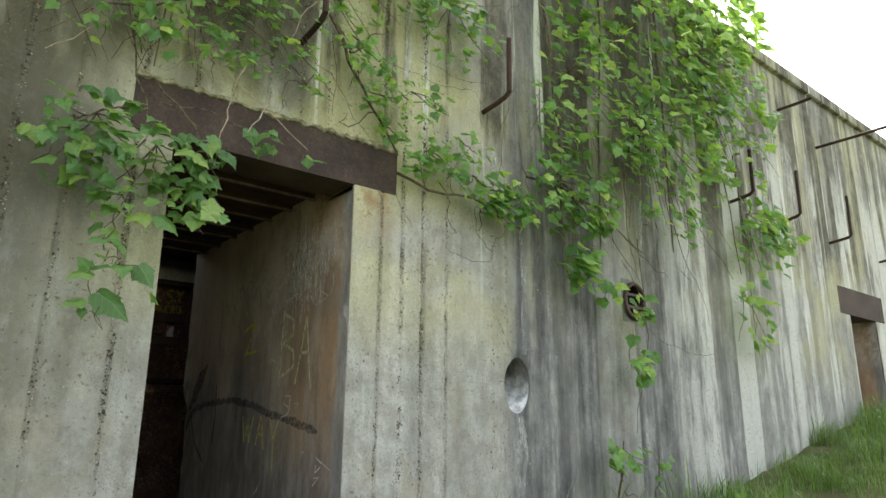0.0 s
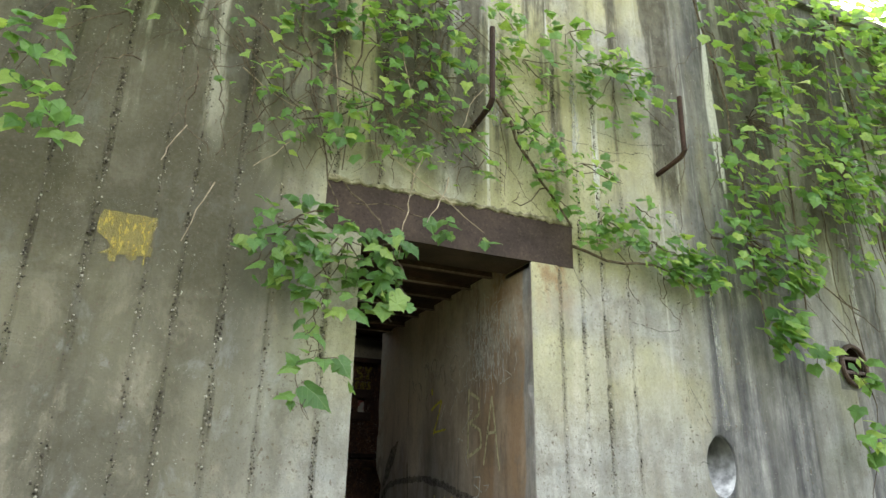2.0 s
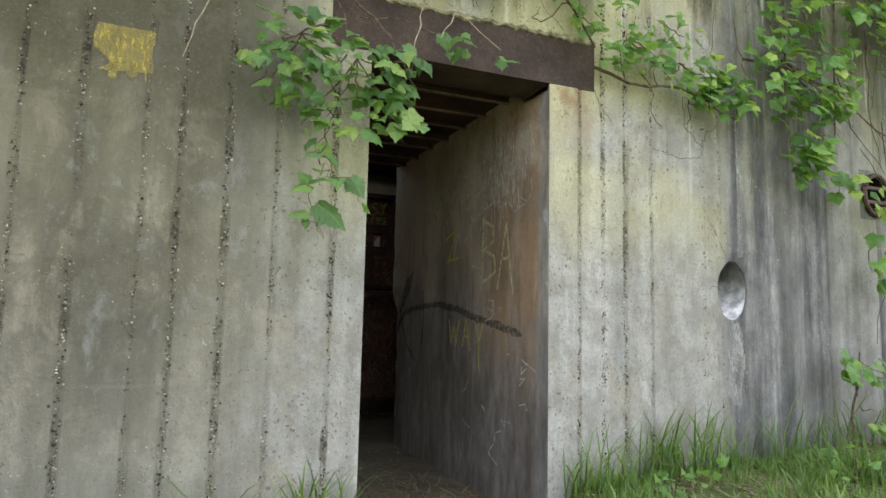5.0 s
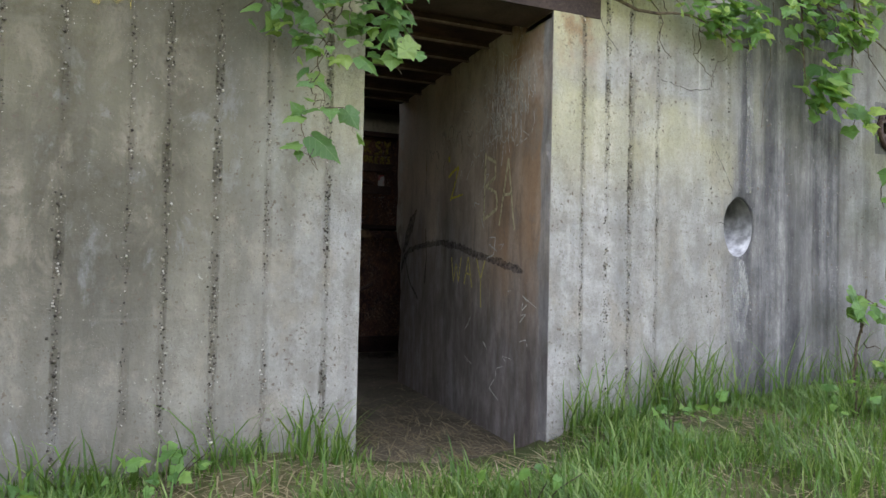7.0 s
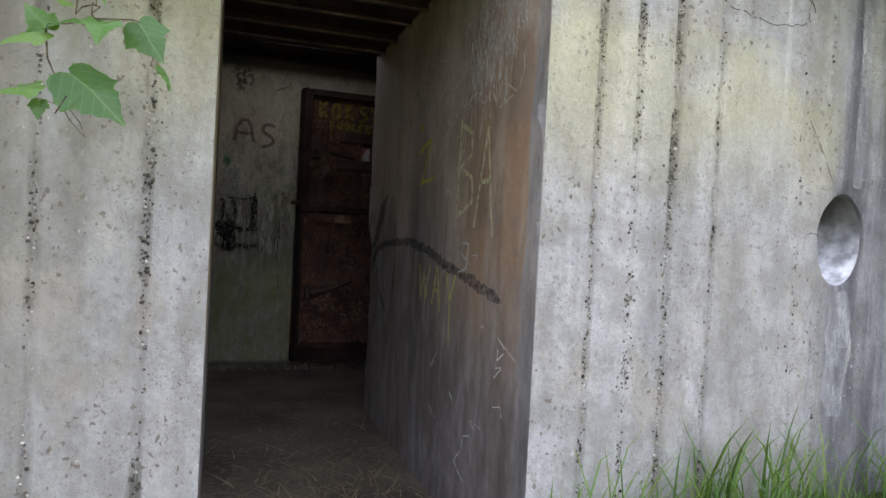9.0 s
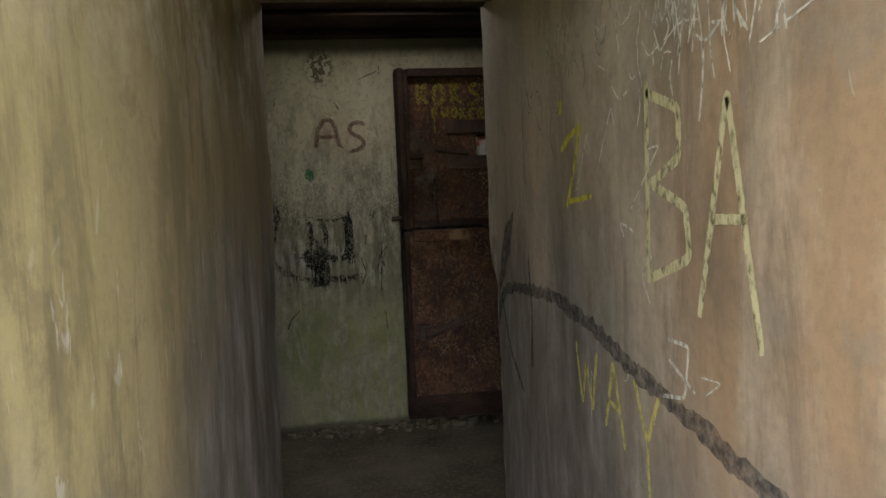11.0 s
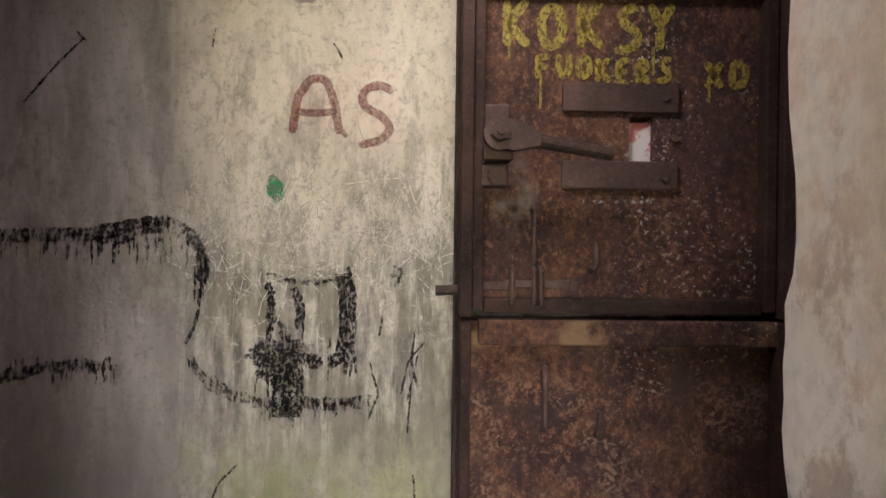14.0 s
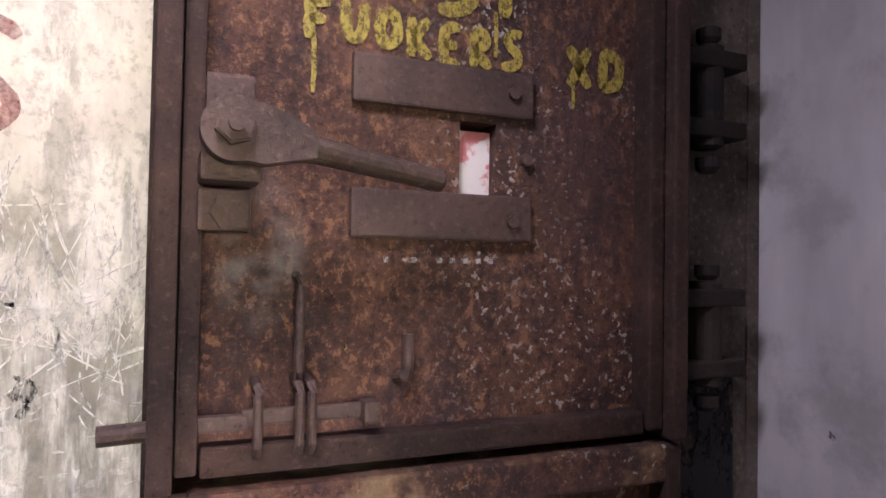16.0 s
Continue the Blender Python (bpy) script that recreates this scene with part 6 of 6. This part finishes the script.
def dry_twigs():
    r = random.Random(21)
    ob = thing("dry_twigs", (1.0, -0.02, 2.6), "pale dry stalks dangling before the lintel", "twigs")
    for a, b in (((0.93, -0.12, 2.62), (1.5, -0.2, 2.22)), ((1.2, -0.13, 2.62), (1.1, -0.2, 2.3)), ((1.1, -0.2, 2.3), (1.06, -0.22, 2.02)), ((1.33, -0.15, 2.5), (1.2, -0.2, 2.22)), ((0.6, -0.04, 2.62), (0.4, -0.06, 2.4)), ((1.05, -0.1, 3.4), (1.12, -0.16, 2.85)), ((0.3, -0.05, 2.9), (0.62, -0.06, 2.72)), ((0.25, -0.03, 2.3), (0.15, -0.05, 2.0)), ((0.1, -0.03, 2.55), (0.02, -0.05, 2.35)), ((1.55, -0.1, 3.1), (1.4, -0.15, 2.8)), ((0.72, -0.05, 3.2), (0.8, -0.08, 2.5))):
        stem(ob, wander(r, a, b, 6, 0.012), 0.0035, 0.002, TWIG, "twig")


dry_twigs()


# ---- grass and litter ----
def build_grass(name, count, seed, where, tall, material, label, lay=0.0, ground=ground_height):
    r = random.Random(seed)
    verts, faces = [], []
    made = 0
    while made < count:
        x, y, keep = where(r)
        if r.random() > keep:
            continue
        made += 1
        h = tall(x, y, r)
        z = ground(x, y) - 0.008
        a = r.uniform(0, math.tau)
        lean = r.uniform(0.15, 1.0) + lay
        w = r.uniform(0.0024, 0.006) * (0.7 + h * 1.7)
        dx, dy = math.cos(a), math.sin(a)
        k = len(verts)
        for t, ww in ((0, 1.0), (0.4, 0.9), (0.75, 0.55)):
            out = lean * h * t * t
            up = h * t * (1 - 0.25 * lean * t) * (1 if not lay else 0.15)
            py = min(y + dy * out, -0.01) if ground is ground_height else y + dy * out
            verts += [(x + dx * out - dy * w * ww, py + dx * w * ww * 0.5, z + up), (x + dx * out + dy * w * ww, py - dx * w * ww * 0.5, z + up)]
        out = lean * h
        py = min(y + dy * out, -0.01) if ground is ground_height else y + dy * out
        verts.append((x + dx * out, py, z + h * (1 - 0.3 * lean) * (1 if not lay else 0.1)))
        faces += [(k, k + 1, k + 3, k + 2), (k + 2, k + 3, k + 5, k + 4), (k + 4, k + 5, k + 6)]
    tagged(new(name, mesh_of(name, verts, faces, material)), label, name, kind="stuff")


def lawn(r):
    x, y = r.choice((r.uniform(-1.6, 3.6), r.uniform(-1.0, 9.5))), -abs(r.gauss(0, 1.25)) - 0.02
    bare = max(0.04, min(1.0, 0.55 + 1.5 * noise.noise((x * 1.6, y * 1.6, 2)) + 0.8 * noise.noise((x * 5, y * 5, 6))))
    if L + 0.08 < x < W - 0.12 and y > -0.3:
        bare *= 0.12
    return x, y, bare * (1 if y > -4 else 0)


TUFTS = [(-1.2, 0.1), (-0.55, 0.16), (-0.2, 0.12), (0.1, 0.14), (0.42, 0.1), (0.72, 0.08), (0.86, 0.04), (2.02, 0.06), (2.25, 0.07), (2.5, 0.06), (2.62, 0.05), (2.78, 0.07), (2.95, 0.05), (3.25, 0.1), (3.5, 0.12), (3.9, 0.15), (4.4, 0.2), (4.8, 0.2)]


def fringe(r):
    x, spread = r.choice(TUFTS)
    x += r.gauss(0, spread)
    return x, -abs(r.gauss(0, 0.07)) - 0.03, 0.0 if L - 0.05 < x < W + 0.06 else 1


def lawn_height(x, y, r):
    h = r.uniform(0.03, 0.19) * r.uniform(0.6, 1.1) * (1.7 if x > 4 else 1) * max(0.35, 0.85 + 1.1 * noise.noise((x * 2.3, y * 2.3, 7)))
    if 1.8 < x < 3.7 and y > -0.45:
        h *= 0.6
    return h


build_grass("grass", 46000, 31, lawn, lawn_height, GRASS, "uneven green grass before the bunker wall")
build_grass("tall_grass", 760, 32, fringe, lambda x, y, r: r.uniform(0.14, 0.52) * r.uniform(0.55, 1.0) * (0.75 if x < 0.95 else 1), GRASS, "tall grass blades against the wall foot")
build_grass("straw", 7000, 33, lambda r: (r.uniform(-0.5, 5), -abs(r.gauss(0, 0.9)) - 0.05, 1), lambda x, y, r: r.uniform(0.06, 0.2), STRAW, "dry straw among the grass", 0.8)
build_grass("floor_litter", 900, 34, lambda r: (r.uniform(L + 0.06, W - 0.06), abs(r.gauss(0, 0.7)) + 0.1, 1), lambda x, y, r: r.uniform(0.04, 0.16), STRAW, "straw and twigs on the passage floor", 0.8, lambda x, y: 0.012)


def build_weeds():
    r = random.Random(61)
    for cx, cy, n, spread, size in ((2.5, -0.3, 18, 0.14, 0.045), (2.2, -0.5, 14, 0.12, 0.04), (3.2, -0.6, 22, 0.25, 0.05), (0.2, -0.25, 18, 0.2, 0.05), (4.6, -0.5, 26, 0.3, 0.06), (-0.3, -0.4, 16, 0.2, 0.05), (1.3, -0.9, 12, 0.2, 0.04)):
        ob = thing("weed_plant", (cx, cy, ground_height(cx, cy)), "low broad-leaved green weed in the grass", "weed", "weeds along the wall foot")
        fol = Foliage(r.randrange(999))
        for _ in range(n):
            x, y = cx + r.gauss(0, spread * 0.5), min(-0.05, cy + r.gauss(0, spread * 0.5))
            fol.add((x, y, ground_height(x, y) + r.uniform(0.03, 0.16)), size * r.uniform(0.6, 1.3), 0.1)
        fol.object("foliage", ob)
        for _ in range(4):
            x, y = cx + r.gauss(0, spread * 0.4), min(-0.05, cy + r.gauss(0, spread * 0.4))
            stem(ob, [(cx, cy, ground_height(cx, cy) - 0.02), ((x + cx) / 2, (y + cy) / 2, ground_height(x, y) + 0.07), (x, y, ground_height(x, y) + 0.13)], 0.003, 0.0015)


build_weeds()


def build_rubble():
    """Crumbled plaster along the foot of the far wall."""
    r = random.Random(41)
    verts, faces = [], []
    cube = [(-1, -1, -1), (1, -1, -1), (1, 1, -1), (-1, 1, -1), (-1, -1, 1), (1, -1, 1), (1, 1, 1), (-1, 1, 1)]
    quads = [(0, 3, 2, 1), (4, 5, 6, 7), (0, 1, 5, 4), (1, 2, 6, 5), (2, 3, 7, 6), (3, 0, 4, 7)]
    for _ in range(420):
        s = r.uniform(0.004, 0.022)
        x, y = r.uniform(-1.5, 2.8), FAR - 0.03 - abs(r.gauss(0, 0.07))
        k = len(verts)
        a = r.uniform(0, 6.3)
        for px, py, pz in cube:
            px, py, pz = px * r.uniform(0.6, 1.1), py * r.uniform(0.6, 1.1), pz * r.uniform(0.5, 0.9)
            verts.append((x + s * (px * math.cos(a) - py * math.sin(a)), min(FAR - 0.004, y + s * (px * math.sin(a) + py * math.cos(a))), s * 0.7 + s * pz))
        faces += [tuple(k + i for i in q) for q in quads]
    tagged(new("plaster_rubble", mesh_of("plaster_rubble", verts, faces, DIRT)), "crumbled dirty plaster along the wall foot", "rubble", kind="stuff")


build_rubble()
